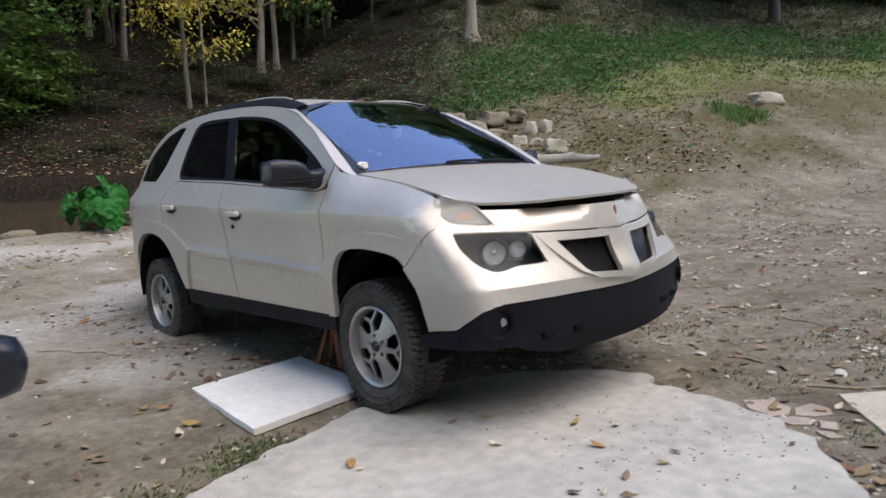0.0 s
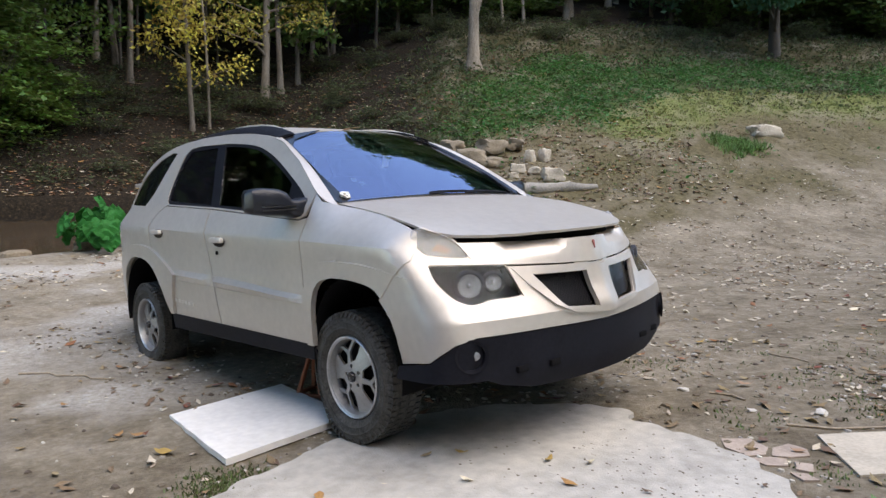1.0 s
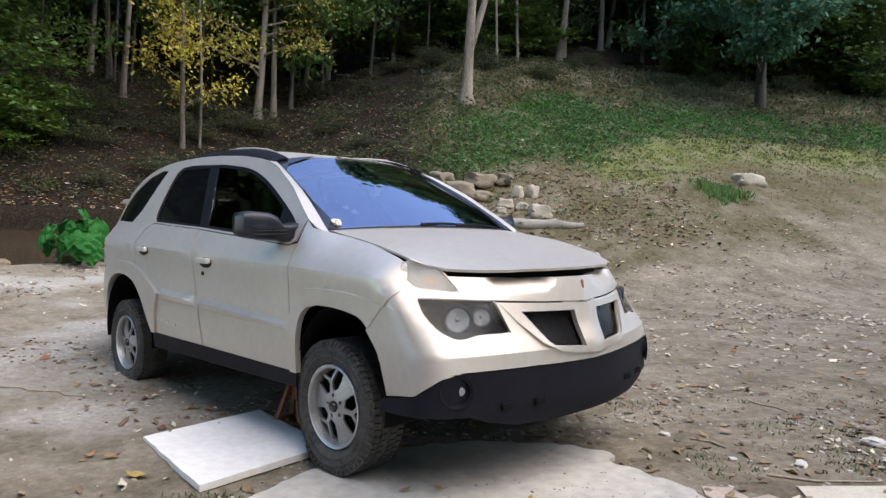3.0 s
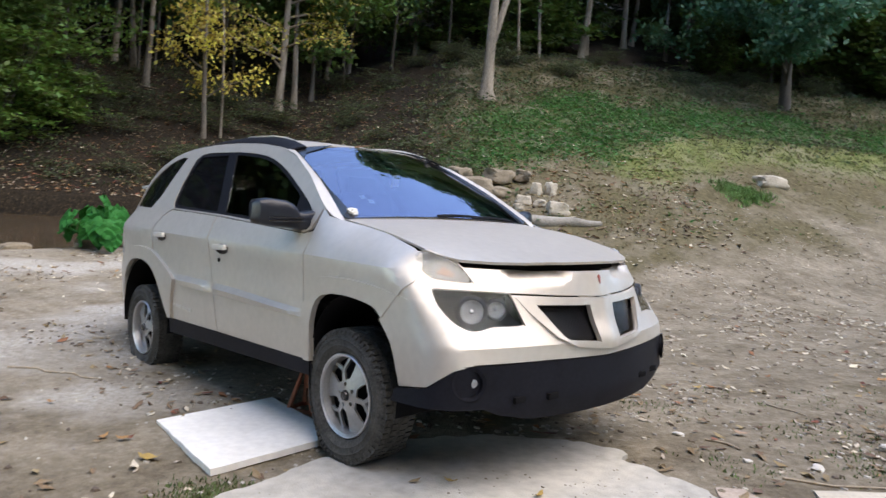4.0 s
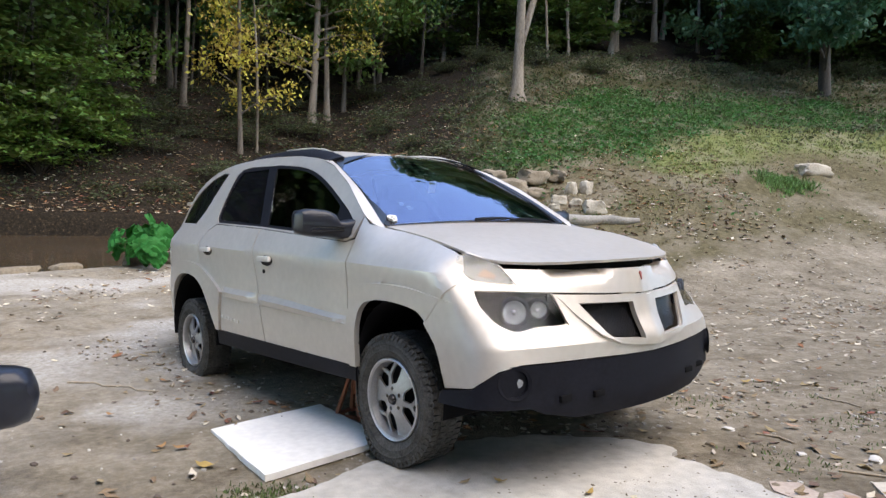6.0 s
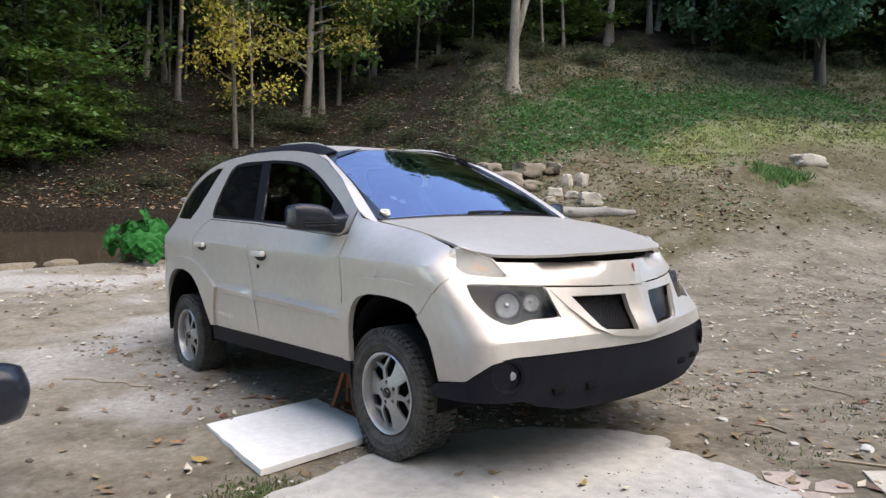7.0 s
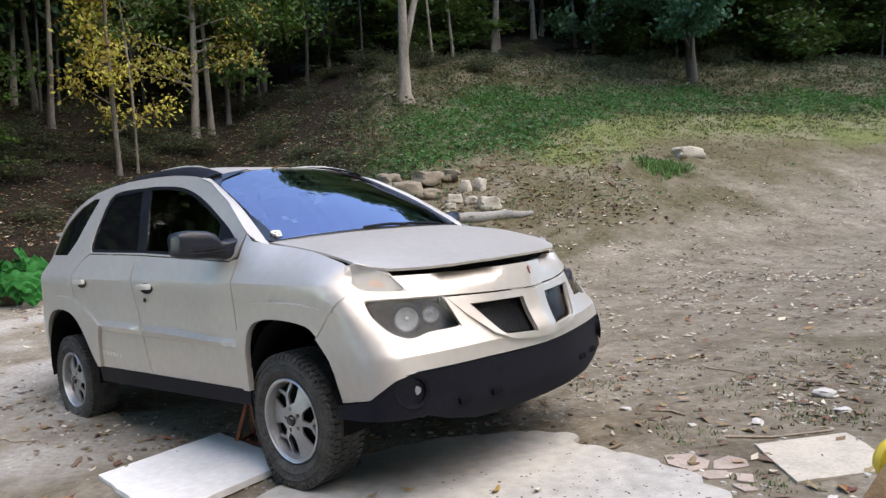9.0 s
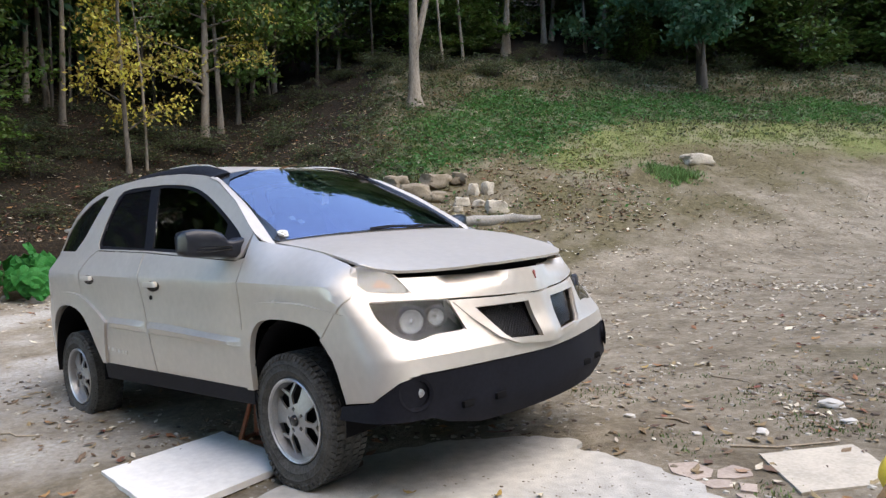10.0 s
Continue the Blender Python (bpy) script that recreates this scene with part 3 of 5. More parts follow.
lip_r = [(-1.25, 0.775), (-1.033, 0.9), (-0.858, 0.872), (-0.852, 0.86), (-0.82, 0.792), (-0.76, 0.754), (-0.65, 0.77), (-0.498, 0.774), (-0.525, 0.91), (-0.25, 0.895)]
low_l = [(0.41, 0.623), (0.778, 0.624), (0.877, 0.60), (1.007, 0.518), (1.205, 0.486), (1.235, 0.62)]
BUMPER = lip_r + [(0, 0.887)] + mirrored(lip_r) + low_l[::-1] + [(0, 0.612)] + [(-a, b) for a, b in low_l]
GRILLE = [(-0.42, 0.866), (-0.095, 0.855), (-0.08, 0.682), (-0.29, 0.703), (-0.32, 0.725)]
bumper = part("bumper", sheet(BUMPER, lambda w, z: wrap(w, z), [GRILLE, mirrored(GRILLE)], 0.032, 0.012, False, [[(-1.2, z), (1.2, z)] for z in (0.675, 0.69, 0.705)]), PAINT, car, angle=18)


def nose_out(w, z):
    a = abs(w)
    return -0.07 * step01(0.965, 1.012, z) * step01(0.15, 0.22, a) * (1 - step01(0.47, 0.55, a)) + 0.018 * (1 - step01(0, 0.1, a))


nose = part("nose_panel", sheet(NOSE, lambda w, z: front(w, z, nose_out(w, z)), (), 0.032, 0.012), PAINT, car)
# Black sheet that paints the shade under the hood's edge.
part("hood_gap", sheet([(-0.69, 1.0), (0.69, 1.0), (0.69, 1.06), (-0.69, 1.06)], lambda w, z: front(w, z, -0.085), (), 0.08, 0.004), DARK, car)
RED = mat("red_enamel", (0.36, 0.09, 0.07), 0.4)
part("emblem", sheet([(0, 0.955), (0.008, 0.99), (0, 0.998), (-0.008, 0.99)], lambda w, z: front(w, z, nose_out(w, z) + 0.006), (), 0.02, 0.006), RED, nose, "small red dart emblem")
rim_r = [(-0.51, 0.902), (-0.45, 0.82), (-0.356, 0.722), (-0.255, 0.674), (-0.12, 0.654)]
SURROUND = rim_r + [(0, 0.648)] + [(-a, b) for a, b in rim_r[::-1]] + [(0, 0.884)]
part("grille_surround", sheet(SURROUND, lambda w, z: front(w, z, 0.003 + 0.012 * step01(0.5, 0.36, abs(w)) + 0.02 * (1 - step01(0, 0.09, abs(w)))), [GRILLE, mirrored(GRILLE)], 0.022, 0.02), PAINT, bumper)
low_edge = [(-1.21, 0.480), (-1.007, 0.512), (-0.877, 0.594), (-0.778, 0.618), (-0.41, 0.617), (0, 0.606)]
chin = [(1.215, 0.42), (0.937, 0.43), (0.737, 0.428), (0.661, 0.395), (0.491, 0.357), (0.2, 0.35)]
VALANCE = low_edge + [(-a, b) for a, b in low_edge[:-1][::-1]] + chin + [(0, 0.35)] + [(-a, b) for a, b in chin[::-1]]
valance = part("lower_valance", sheet(VALANCE, lambda w, z: front(w, z, -0.004 + 0.012 * step01(0.5, 0.42, z)), (), 0.05, 0.012), BLACK, car, "black plastic lower bumper valance")
for s in (1, -1):
    lamp_poly, head_hole, turn_hole = (LAMPS, HEAD, TURN) if s > 0 else (mirrored(LAMPS), mirrored(HEAD), mirrored(TURN))
    part("lamp_panel", sheet(lamp_poly, lambda w, z: wrap(w, z, -0.008), [head_hole, turn_hole], 0.03, 0.01), PAINT, car)
    head, turn, grille = (HEAD, TURN, GRILLE) if s > 0 else (mirrored(HEAD), mirrored(TURN), mirrored(GRILLE))
    lamp = part("headlight", sheet(head, lambda w, z: front(w, z, -0.105 + 0.09 * step01(0.05, 0.0, min(abs(z - 0.765), abs(z - 0.93)))), (), 0.03, 0.004), HOUSING, car, "smoked headlight with clear projector lenses")
    part("lens", sheet(head, lambda w, z: wrap(w, z, -0.002), (), 0.04, 0.004), SMOKE, lamp)
    for w, z, r in ((-0.712, 0.836, 0.054), (-0.60, 0.844, 0.038)):
        c = front(w * s, z, -0.05)
        bowl = lathe([(r, 0.03), (r * 0.97, 0.032), (r * 0.8, 0.008), (r * 0.5, -0.01), (0.001, -0.015)], 24, closed=False)
        bmesh.ops.transform(bowl, matrix=Matrix.Translation(c) @ pose(0, 0, 0, 0, 0, -90 + 35 * s * -1), verts=bowl.verts)
        part("reflector", bowl, BOWL, lamp)
        bezel = lathe([(r * 1.0, 0.03), (r * 1.12, 0.038), (r * 1.38, 0.03), (r * 1.36, 0.0)], 28, closed=False)
        bmesh.ops.transform(bezel, matrix=Matrix.Translation(c) @ pose(0, 0, 0, 0, 0, -90 + 35 * s * -1), verts=bezel.verts)
        part("bezel", bezel, HOUSING, lamp)
        bulb = lathe([(0.001, 0.03), (r * 0.2, 0.024), (r * 0.26, 0.008), (r * 0.2, -0.012)], 14, closed=False)
        bmesh.ops.transform(bulb, matrix=Matrix.Translation(c) @ pose(0, 0, 0, 0, 0, -90 + 35 * s * -1), verts=bulb.verts)
        part("bulb", bulb, CHROME, lamp)
    tl = part("turn_signal", sheet(turn, lambda w, z: wrap(w, z, -0.04), (), 0.05, 0.004), GREY, car, "pale turn signal lamp")
    part("lens", sheet(turn, lambda w, z: wrap(w, z, 0.0), (), 0.03, 0.004), LENS, tl)
    blob = [(-0.79, 1.0), (-0.75, 1.03), (-0.72, 1.0), (-0.73, 0.985)]
    part("amber_bulb", sheet(blob if s > 0 else mirrored(blob), lambda w, z: front(w, z, -0.025), (), 0.05, 0.004), AMBER, tl)
    # Black sheet for the shade behind the grille mesh.
    part("grille_backing", sheet(grille, lambda w, z: front(w, z, -0.08), (), 0.06, 0.004), DARK, car)
    bars = bmesh.new()
    for k in range(24):
        for sl in (1, -1):
            pts = []
            for j in range(30):
                w, z = -0.42 + 0.02 * (k - 4) + sl * (j * 0.008 - 0.1), 0.67 + j * 0.008
                if inside((w, z), GRILLE):
                    pts.append(front(s * w, z, -0.03))
            if len(pts) > 2:
                join(bars, tube(pts[:: max(1, len(pts) // 4)], [0.0035] * len(pts[:: max(1, len(pts) // 4)]), 4))
    part("grille_mesh", bars, TRIM, car, "black honeycomb grille mesh")

# bonnet, screen, roof, rear
edge = [(0.60, -0.686), (0.69, -0.55), (0.755, -0.42), (0.825, -0.2), (0.85, 0.0)]
HOOD = [(-0.29, -0.742), (0.17, -0.772), (0.415, -0.767), (0.50, -0.755)] + edge + [(x, -y) for x, y in edge[:-1][::-1]] + [(0.50, 0.755), (0.415, 0.767), (0.17, 0.772), (-0.29, 0.742)]
hood = part("hood", sheet(HOOD, lambda x, y: Vector((x, y, hood_z(x, y))), (), 0.06, 0.013), PAINT, car, "dusty hood standing slightly ajar")


def screen(q, t):
    b, e = Vector((-0.225, q * 0.735, 1.238)), Vector((-1.0, q * 0.60, 1.735 - 0.06 * q * q))
    p = b.lerp(e, t)
    k = math.sin(math.pi * t) * 0.03 + 0.03 * (1 - q * q)
    return p + Vector((0.5, 0, 0.8)) * k * (0.4 + 0.6 * (1 - t))


SQ = [(-1, 0), (1, 0), (1, 1), (-1, 1)]
part("windscreen", sheet([(-0.985, 0.01), (0.985, 0.01), (0.985, 0.98), (-0.985, 0.98)], screen, (), 0.12, 0.005), SCREEN, car, "windscreen reflecting blue sky")
CURVE = [(-0.21, 1.235), (-0.318, 1.30), (-0.603, 1.489), (-0.884, 1.631), (-1.0, 1.664)]
for s in (-1, 1):
    def pillar(t, r, s=s):
        x = lerp1(t, (-0.16, 0, 0.42, 0.84, 1), [p[0] for p in CURVE])
        z = lerp1(t, (-0.16, 0, 0.42, 0.84, 1), [p[1] for p in CURVE])
        b = Vector((x, s * side_y(x, z), z))
        a = screen(s, t)
        return a.lerp(b, r) + Vector((0.25, s * 0.2, 0.3)) * (0.05 * r * (1 - r))

    part("a_pillar", sheet([(-0.12, 0.32), (0.1, 0.3), (1, 0.3), (1, 1), (-0.12, 1)], pillar, (), 0.09, 0.008, s < 0), PAINT, car)
    part("pillar_seal", sheet([(0.0, -0.05), (1, -0.05), (1, 0.3), (0.0, 0.3)], pillar, (), 0.09, 0.006, s < 0), TRIM, car)
part("cowl", box(0.16, 1.62, 0.03, (-0.27, 0, 1.205), 0.01), TRIM, car)
frit = sheet(SQ, lambda q, t: screen(q, t) + Vector((0.004, 0, 0.006)), [rounded([(-0.935, 0.008), (0.935, 0.008), (0.92, 0.915), (-0.92, 0.915)], 4, (0, 1))], 0.09, 0.003)
part("screen_border", frit, TRIM, car)


def roof(x, q):
    ze = lerp1(x, (-3.3, -3.05, -2.651, -2.167, -1.8, -1.412, -1.11, -0.99), (1.53, 1.655, 1.766, 1.786, 1.772, 1.741, 1.696, 1.668))
    return Vector((x - 0.02 * (1 - q * q), q * (side_y(x, ze) - 0.002), ze + 0.06 * (1 - q ** 4)))


part("roof", sheet([(-0.99, -1), (-0.99, 1), (-3.25, 1), (-3.25, -1)], roof, (), 0.13, 0.01), PAINT, car)
for s in (-1, 1):
    def fairing(x, f, s=s):
        hgt = curve1(x, (-3.05, -2.75, -2.4, -2.0, -1.3, -1.1, -0.97), (0.0, 0.006, 0.026, 0.044, 0.052, 0.046, 0.026))
        return roof(x, s * 0.992) + Vector((0, -s * 0.11 * f, 0.004 + hgt * (1 - (1 - f) ** 1.7)))

    rail = part("roof_rail", sheet([(-0.97, 0), (-0.97, 1), (-3.05, 1), (-3.05, 0)], fairing, (), 0.09, 0.012, s > 0), BLACK, car, "black plastic roof rail")
    part("rail_strip", tube([fairing(x, 0.96) + Vector((0, 0, 0.004)) for x in (-1.85, -1.65, -1.45, -1.25, -1.03)], [0.003, 0.007, 0.007, 0.007, 0.003], 6), HANDLE, rail, "bright strip on the roof rail")
for q0, q1 in ((-0.12, 0.5), (0.3, 0.85)):
    arm = [screen(q0 + (q1 - q0) * k / 5, 0.012 + 0.01 * math.sin(0.6 * k)) + Vector((0.008, 0, 0.01)) for k in range(6)]
    part("wiper", tube(arm, [0.008, 0.009, 0.009, 0.008, 0.007, 0.004], 6), BLACK, car, "black wiper blade")


def tail(q, z):
    x = lerp1(z, (0.45, 0.6, 0.9, 1.2, 1.38, 1.53), (-3.42, -3.5, -3.54, -3.52, -3.46, -3.28))
    return Vector((x - 0.08 * (1 - q * q), q * side_y(max(x, -3.5), z), z))


part("tailgate", sheet([(-1, 0.45), (1, 0.45), (1, 1.53), (-1, 1.53)], tail, [[(-0.8, 1.2), (0.8, 1.2), (0.75, 1.48), (-0.75, 1.48)]], 0.12, 0.01, True), PAINT, car)
part("rear_window", sheet([(-0.8, 1.2), (0.8, 1.2), (0.75, 1.48), (-0.75, 1.48)], tail, (), 0.15, 0.006, True), PRIVACY, car)
part("spoiler", box(0.16, 1.2, 0.03, (-3.55, 0, 1.5), 0.012), PAINT, car)
# Unseen black blocks added to stop light; the lower two set the shade below.
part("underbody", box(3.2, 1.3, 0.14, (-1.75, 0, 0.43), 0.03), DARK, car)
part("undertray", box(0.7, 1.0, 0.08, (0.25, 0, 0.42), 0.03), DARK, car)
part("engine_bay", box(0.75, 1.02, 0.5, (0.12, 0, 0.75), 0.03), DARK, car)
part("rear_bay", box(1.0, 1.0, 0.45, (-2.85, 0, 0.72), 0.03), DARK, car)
for s in (-1, 1):
    sec = []
    for k, (y, w, h, z) in enumerate(((0.84, 0.085, 0.12, 1.225), (0.88, 0.07, 0.1, 1.222), (0.91, 0.062, 0.1, 1.228), (0.935, 0.07, 0.135, 1.25), (0.98, 0.078, 0.15, 1.262), (1.07, 0.076, 0.15, 1.27), (1.12, 0.06, 0.13, 1.272), (1.14, 0.02, 0.09, 1.272))):
        sec.append([(-0.455 - 0.012 * k + w * math.copysign(abs(math.cos(a)) ** 0.5, math.cos(a)), s * y, z + h / 2 * math.copysign(abs(math.sin(a)) ** 0.5, math.sin(a))) for a in [2 * math.pi * j / 16 for j in range(16)]])
    mb = bmesh.new()
    rings = [[mb.verts.new(p) for p in r] for r in sec]
    for r, t in zip(rings, rings[1:]):
        for j in range(16):
            mb.faces.new((r[j], r[(j + 1) % 16], t[(j + 1) % 16], t[j]))
    mb.faces.new(rings[0])
    mb.faces.new(rings[-1])
    bmesh.ops.recalc_face_normals(mb, faces=mb.faces[:])
    wm = part("wing_mirror", mb, SLATE, car, "black plastic wing mirror")
    for dz in (-0.018, -0.036):
        part("groove", box(0.012, 0.2, 0.008, (-0.412, s * 1.0, 1.258 + dz), 0.002, None), TRIM, wm)


def wheel():
    """A road wheel round the y axis, its face to -y."""
    w = new("wheel")
    prof = [(0.222, -0.085), (0.235, -0.102), (0.262, -0.110), (0.266, -0.114), (0.272, -0.110), (0.296, -0.111), (0.300, -0.115), (0.306, -0.109), (0.315, -0.106), (0.338, -0.092), (0.349, -0.06), (0.352, 0.0), (0.349, 0.06), (0.338, 0.092), (0.315, 0.106), (0.26, 0.11), (0.222, 0.085)]
    tyre = part("tyre", lathe(prof, 64), RUBBER, w, "worn muddy all-terrain tyre")
    lug = bmesh.new()
    for k in range(60):
        a = 2 * math.pi * k / 60
        for y, da in ((-0.078, 0), (-0.03, 0.03), (0.03, 0.0), (0.078, 0.03)):
            b = box(0.011, 0.037, 0.026, (0.351 - 0.06 * abs(y) ** 1.2, y, 0))
            bmesh.ops.transform(b, matrix=Matrix.Rotation(-(a + da), 4, "Y"), verts=b.verts)
            join(lug, b)
        b = box(0.026, 0.012, 0.02, (0.334, -0.098, 0), 0, Matrix.Rotation(0.5, 4, "Z"))
        bmesh.ops.transform(b, matrix=Matrix.Rotation(-(a + 0.03), 4, "Y"), verts=b.verts)
        join(lug, b)
    tagged(part("tread", lug, RUBBER, tyre, flat=True), kind="stuff")
    barrel = lathe([(0.224, -0.086), (0.215, -0.1), (0.205, -0.095), (0.196, -0.06), (0.19, 0.08), (0.2, 0.085)], 48, closed=False)
    part("rim", barrel, ALLOY, w)
    holes = []
    for k in range(3):
        m = 2 * math.pi * k / 3 + math.radians(112)
        pt = lambda r, a: (r * math.cos(m + math.radians(a)), r * math.sin(m + math.radians(a)))
        for sg in (1, -1):
            holes.append([pt(0.08, 11 * sg), pt(0.122, 5 * sg), pt(0.136, 7 * sg), pt(0.203, 24 * sg), pt(0.207, 31 * sg), pt(0.206, 38 * sg), pt(0.14, 39 * sg), pt(0.095, 36 * sg)])
        holes.append([pt(0.146, 0), pt(0.204, 18.5), pt(0.208, 0), pt(0.204, -18.5)])
    for k in range(5):
        a = 2 * math.pi * k / 5 + 0.5
        holes.append([(0.058 * math.cos(a) + 0.012 * math.cos(b), 0.058 * math.sin(a) + 0.012 * math.sin(b)) for b in [2 * math.pi * j / 8 for j in range(8)]])
    disc = [(0.216 * math.cos(2 * math.pi * k / 48), 0.216 * math.sin(2 * math.pi * k / 48)) for k in range(48)]
    face = sheet(disc, lambda a, b: Vector((a, -0.075 - 0.016 * math.cos(min(1, math.hypot(a, b) / 0.2) * 2.6), b)), holes, 0.025, 0.012)
    spokes = part("spokes", face, ALLOY, w, "dusty alloy spokes with bright machined edges")
    spokes.data.materials.append(POLISHED)
    for p in spokes.data.polygons:
        p.material_index = 1 if abs(p.normal.y) < 0.45 else 0
    part("rim_lip", lathe([(0.211, -0.094), (0.214, -0.103), (0.219, -0.106), (0.224, -0.1), (0.222, -0.09), (0.213, -0.088)], 56), POLISHED, w, "bright machined rim lip")
    part("hub_cap", lathe([(0.001, -0.108), (0.024, -0.106), (0.03, -0.095), (0.03, -0.07)], 20, closed=False), TRIM, w)
    part("brake_disc", lathe([(0.001, -0.035), (0.2, -0.035), (0.2, 0.0), (0.001, 0.0)], 32, closed=False), DARK, w)
    return w


first = wheel()
first.parent = car
first.matrix_local = pose(0.0, -0.80, 0.352, 0, 0, 0) @ Matrix.Scale(0.955, 4)
for x, y, rz, ry in ((-2.751, -0.80, 0, 40), (0.0, 0.80, 180, 70), (-2.751, 0.80, 180, 10)):
    w = copy_thing(first, pose(x, y, 0.352, 0, ry, rz))


def sag(ob, to_car):
    """Lets a soft tyre spread where it meets the ground."""
    ob.data = ob.data.copy()
    back = to_car.inverted()
    for v in ob.data.vertices:
        p = to_car @ v.co
        soft = 1 - step01(0.02, 0.17, p.z)
        p.y += math.copysign(0.03 * soft, p.y) * (1 if abs(p.y) > 0.78 else -1)
        p.z = max(p.z, 0.024 + 0.1 * (p.z - 0.024))
        v.co = back @ p


for w in [ob for ob in car.children if ob.name.startswith("wheel") and ob.type == "EMPTY"]:
    for ty in w.children:
        if ty.name.startswith("tyre"):
            for ob in (ty, *ty.children):
                sag(ob, w.matrix_basis)

SEAT = mat("grey_seat_cloth", (0.022, 0.022, 0.025), 0.95, 0, 0.2, 20, 0.3, 200)
PAPER = mat("paper", (0.75, 0.76, 0.74), 0.8, 0, 0.08, 20)
for y in (-0.38, 0.38):
    part("seat_base", box(0.5, 0.5, 0.2, (-1.25, y, 0.78), 0.06), SEAT, car)
    part("seat_back", box(0.16, 0.5, 0.68, (-1.53, y, 1.12), 0.06, pose(0, 0, 0, 0, -14, 0)), SEAT, car)
    part("headrest", box(0.1, 0.28, 0.18, (-1.62, y, 1.50), 0.04), SEAT, car)
part("rear_bench", box(0.5, 1.2, 0.25, (-2.25, 0, 0.78), 0.06), SEAT, car)
part("rear_backrest", box(0.16, 1.2, 0.6, (-2.52, 0, 1.08), 0.06, pose(0, 0, 0, 0, -16, 0)), SEAT, car)
part("dashboard", box(0.5, 1.36, 0.3, (-0.52, 0, 1.04), 0.08), DARK, car, "dark dashboard")
part("cabin_floor", box(2.9, 1.6, 0.05, (-1.75, 0, 0.57), 0.01), DARK, car)
part("headliner", sheet([(-1.02, -0.95), (-1.02, 0.95), (-3.1, 0.95), (-3.1, -0.95)], lambda x, q: roof(x, q) - Vector((0, 0, 0.04)), (), 0.15, 0.01), SEAT, car)
ring = lathe([(0.185, -0.012), (0.2, 0), (0.185, 0.012), (0.172, 0)], 28)
bmesh.ops.transform(ring, matrix=pose(-0.82, 0.38, 1.13, 0, 0, -90) @ pose(0, 0, 0, -28, 0, 0), verts=ring.verts)
part("steering_wheel", ring, TRIM, car)
part("interior_mirror", box(0.03, 0.22, 0.07, (-0.84, 0.0, 1.585), 0.02), TRIM, car)
part("hanging_tag", box(0.004, 0.055, 0.085, (-0.80, 0.06, 1.51), 0.0, pose(0, 0, 0, 8, 25, 0)), PAPER, car, "white paper tag hung from the mirror")
for dq, dt in ((0, 0), (0.05, -0.05)):
    q0, t0 = -0.74 + dq, 0.23 + dt
    part("sticker", sheet([(q0, t0), (q0 + 0.05, t0), (q0 + 0.05, t0 + 0.045), (q0, t0 + 0.045)], lambda q, t: screen(q, t) + Vector((-0.006, 0, -0.01)), (), 0.03, 0.001), mat("pale_blue_sticker", (0.3, 0.5, 0.75), 0.5), car, "small pale blue screen sticker")
for k in range(6):
    part("badge_bar", box(0.034, 0.006, 0.024, (-2.08 + 0.055 * k, -(side_y(-2, 0.6) + 0.002), 0.606 - 0.003 * k), 0.002), HANDLE, car, "small bright badge bar")
FOG = mat("fog_lens", (0.3, 0.31, 0.33), 0.15, 0.3, 0.5, 30)
part("door_lock", lathe([(0.001, -0.004), (0.014, -0.004), (0.014, 0.004), (0.001, 0.004)], 14, closed=False), TRIM, car).matrix_local = pose(-1.345, -(side_y(-1.345, 0.965) + 0.003), 0.965)
for s in (-1, 1):
    c = front(0.80 * s, 0.545, -0.03)
    cup = lathe([(0.075, 0.035), (0.06, 0.03), (0.052, -0.01), (0.001, -0.02)], 24, closed=False)
    bmesh.ops.transform(cup, matrix=Matrix.Translation(c) @ pose(0, 0, 0, 0, 0, -90 + 38 * s), verts=cup.verts)
    fog = part("fog_lamp", cup, BLACK, car, "round fog lamp in a black recess")
    eye = lathe([(0.045, 0.004), (0.042, 0.014), (0.026, 0.022), (0.001, 0.025)], 20, closed=False)
    bmesh.ops.transform(eye, matrix=Matrix.Translation(c) @ pose(0, 0, 0, 0, 0, -90 + 38 * s), verts=eye.verts)
    part("lens", eye, FOG, fog)
for w in (-0.566, -0.384, 0.384, 0.566):
    # Black boxes set on the valance paint the shade of its slots.
    part("vent_slot", box(0.02, 0.07, 0.03, tuple(front(w, 0.456, 0.002)), 0.005), DARK, valance, "black patch for the shade of a valance slot")


# ---------------------------------------------------------------- woods
def quads(name, v, material, parent=None):
    me = bpy.data.meshes.new(name)
    me.from_pydata(v.tolist(), [], np.arange(len(v)).reshape(-1, 4).tolist())
    me.materials.append(material)
    ob = new(name, me)
    ob.parent = parent
    return ob


def leaf_cloud(rng, centres, count, size, spread, flat=0.0):
    """Many small leaves scattered round the ends of twigs."""
    n = count
    c = np.array(centres)[rng.integers(0, len(centres), n)]
    p = c + rng.normal(0, 1, (n, 3)) * np.array(spread)
    a = rng.normal(0, 1, (n, 3)) * (1, 1, 1 - flat)
    a /= np.linalg.norm(a, axis=1)[:, None]
    b = np.cross(a, rng.normal(0, 1, (n, 3)) * (1 - flat, 1 - flat, 1))
    b /= np.linalg.norm(b, axis=1)[:, None] + 1e-9
    s = size * rng.uniform(0.6, 1.3, n)[:, None]
    return np.stack([p - a * s, p + b * s * 0.5, p + a * s, p - b * s * 0.5], 1).reshape(-1, 3)


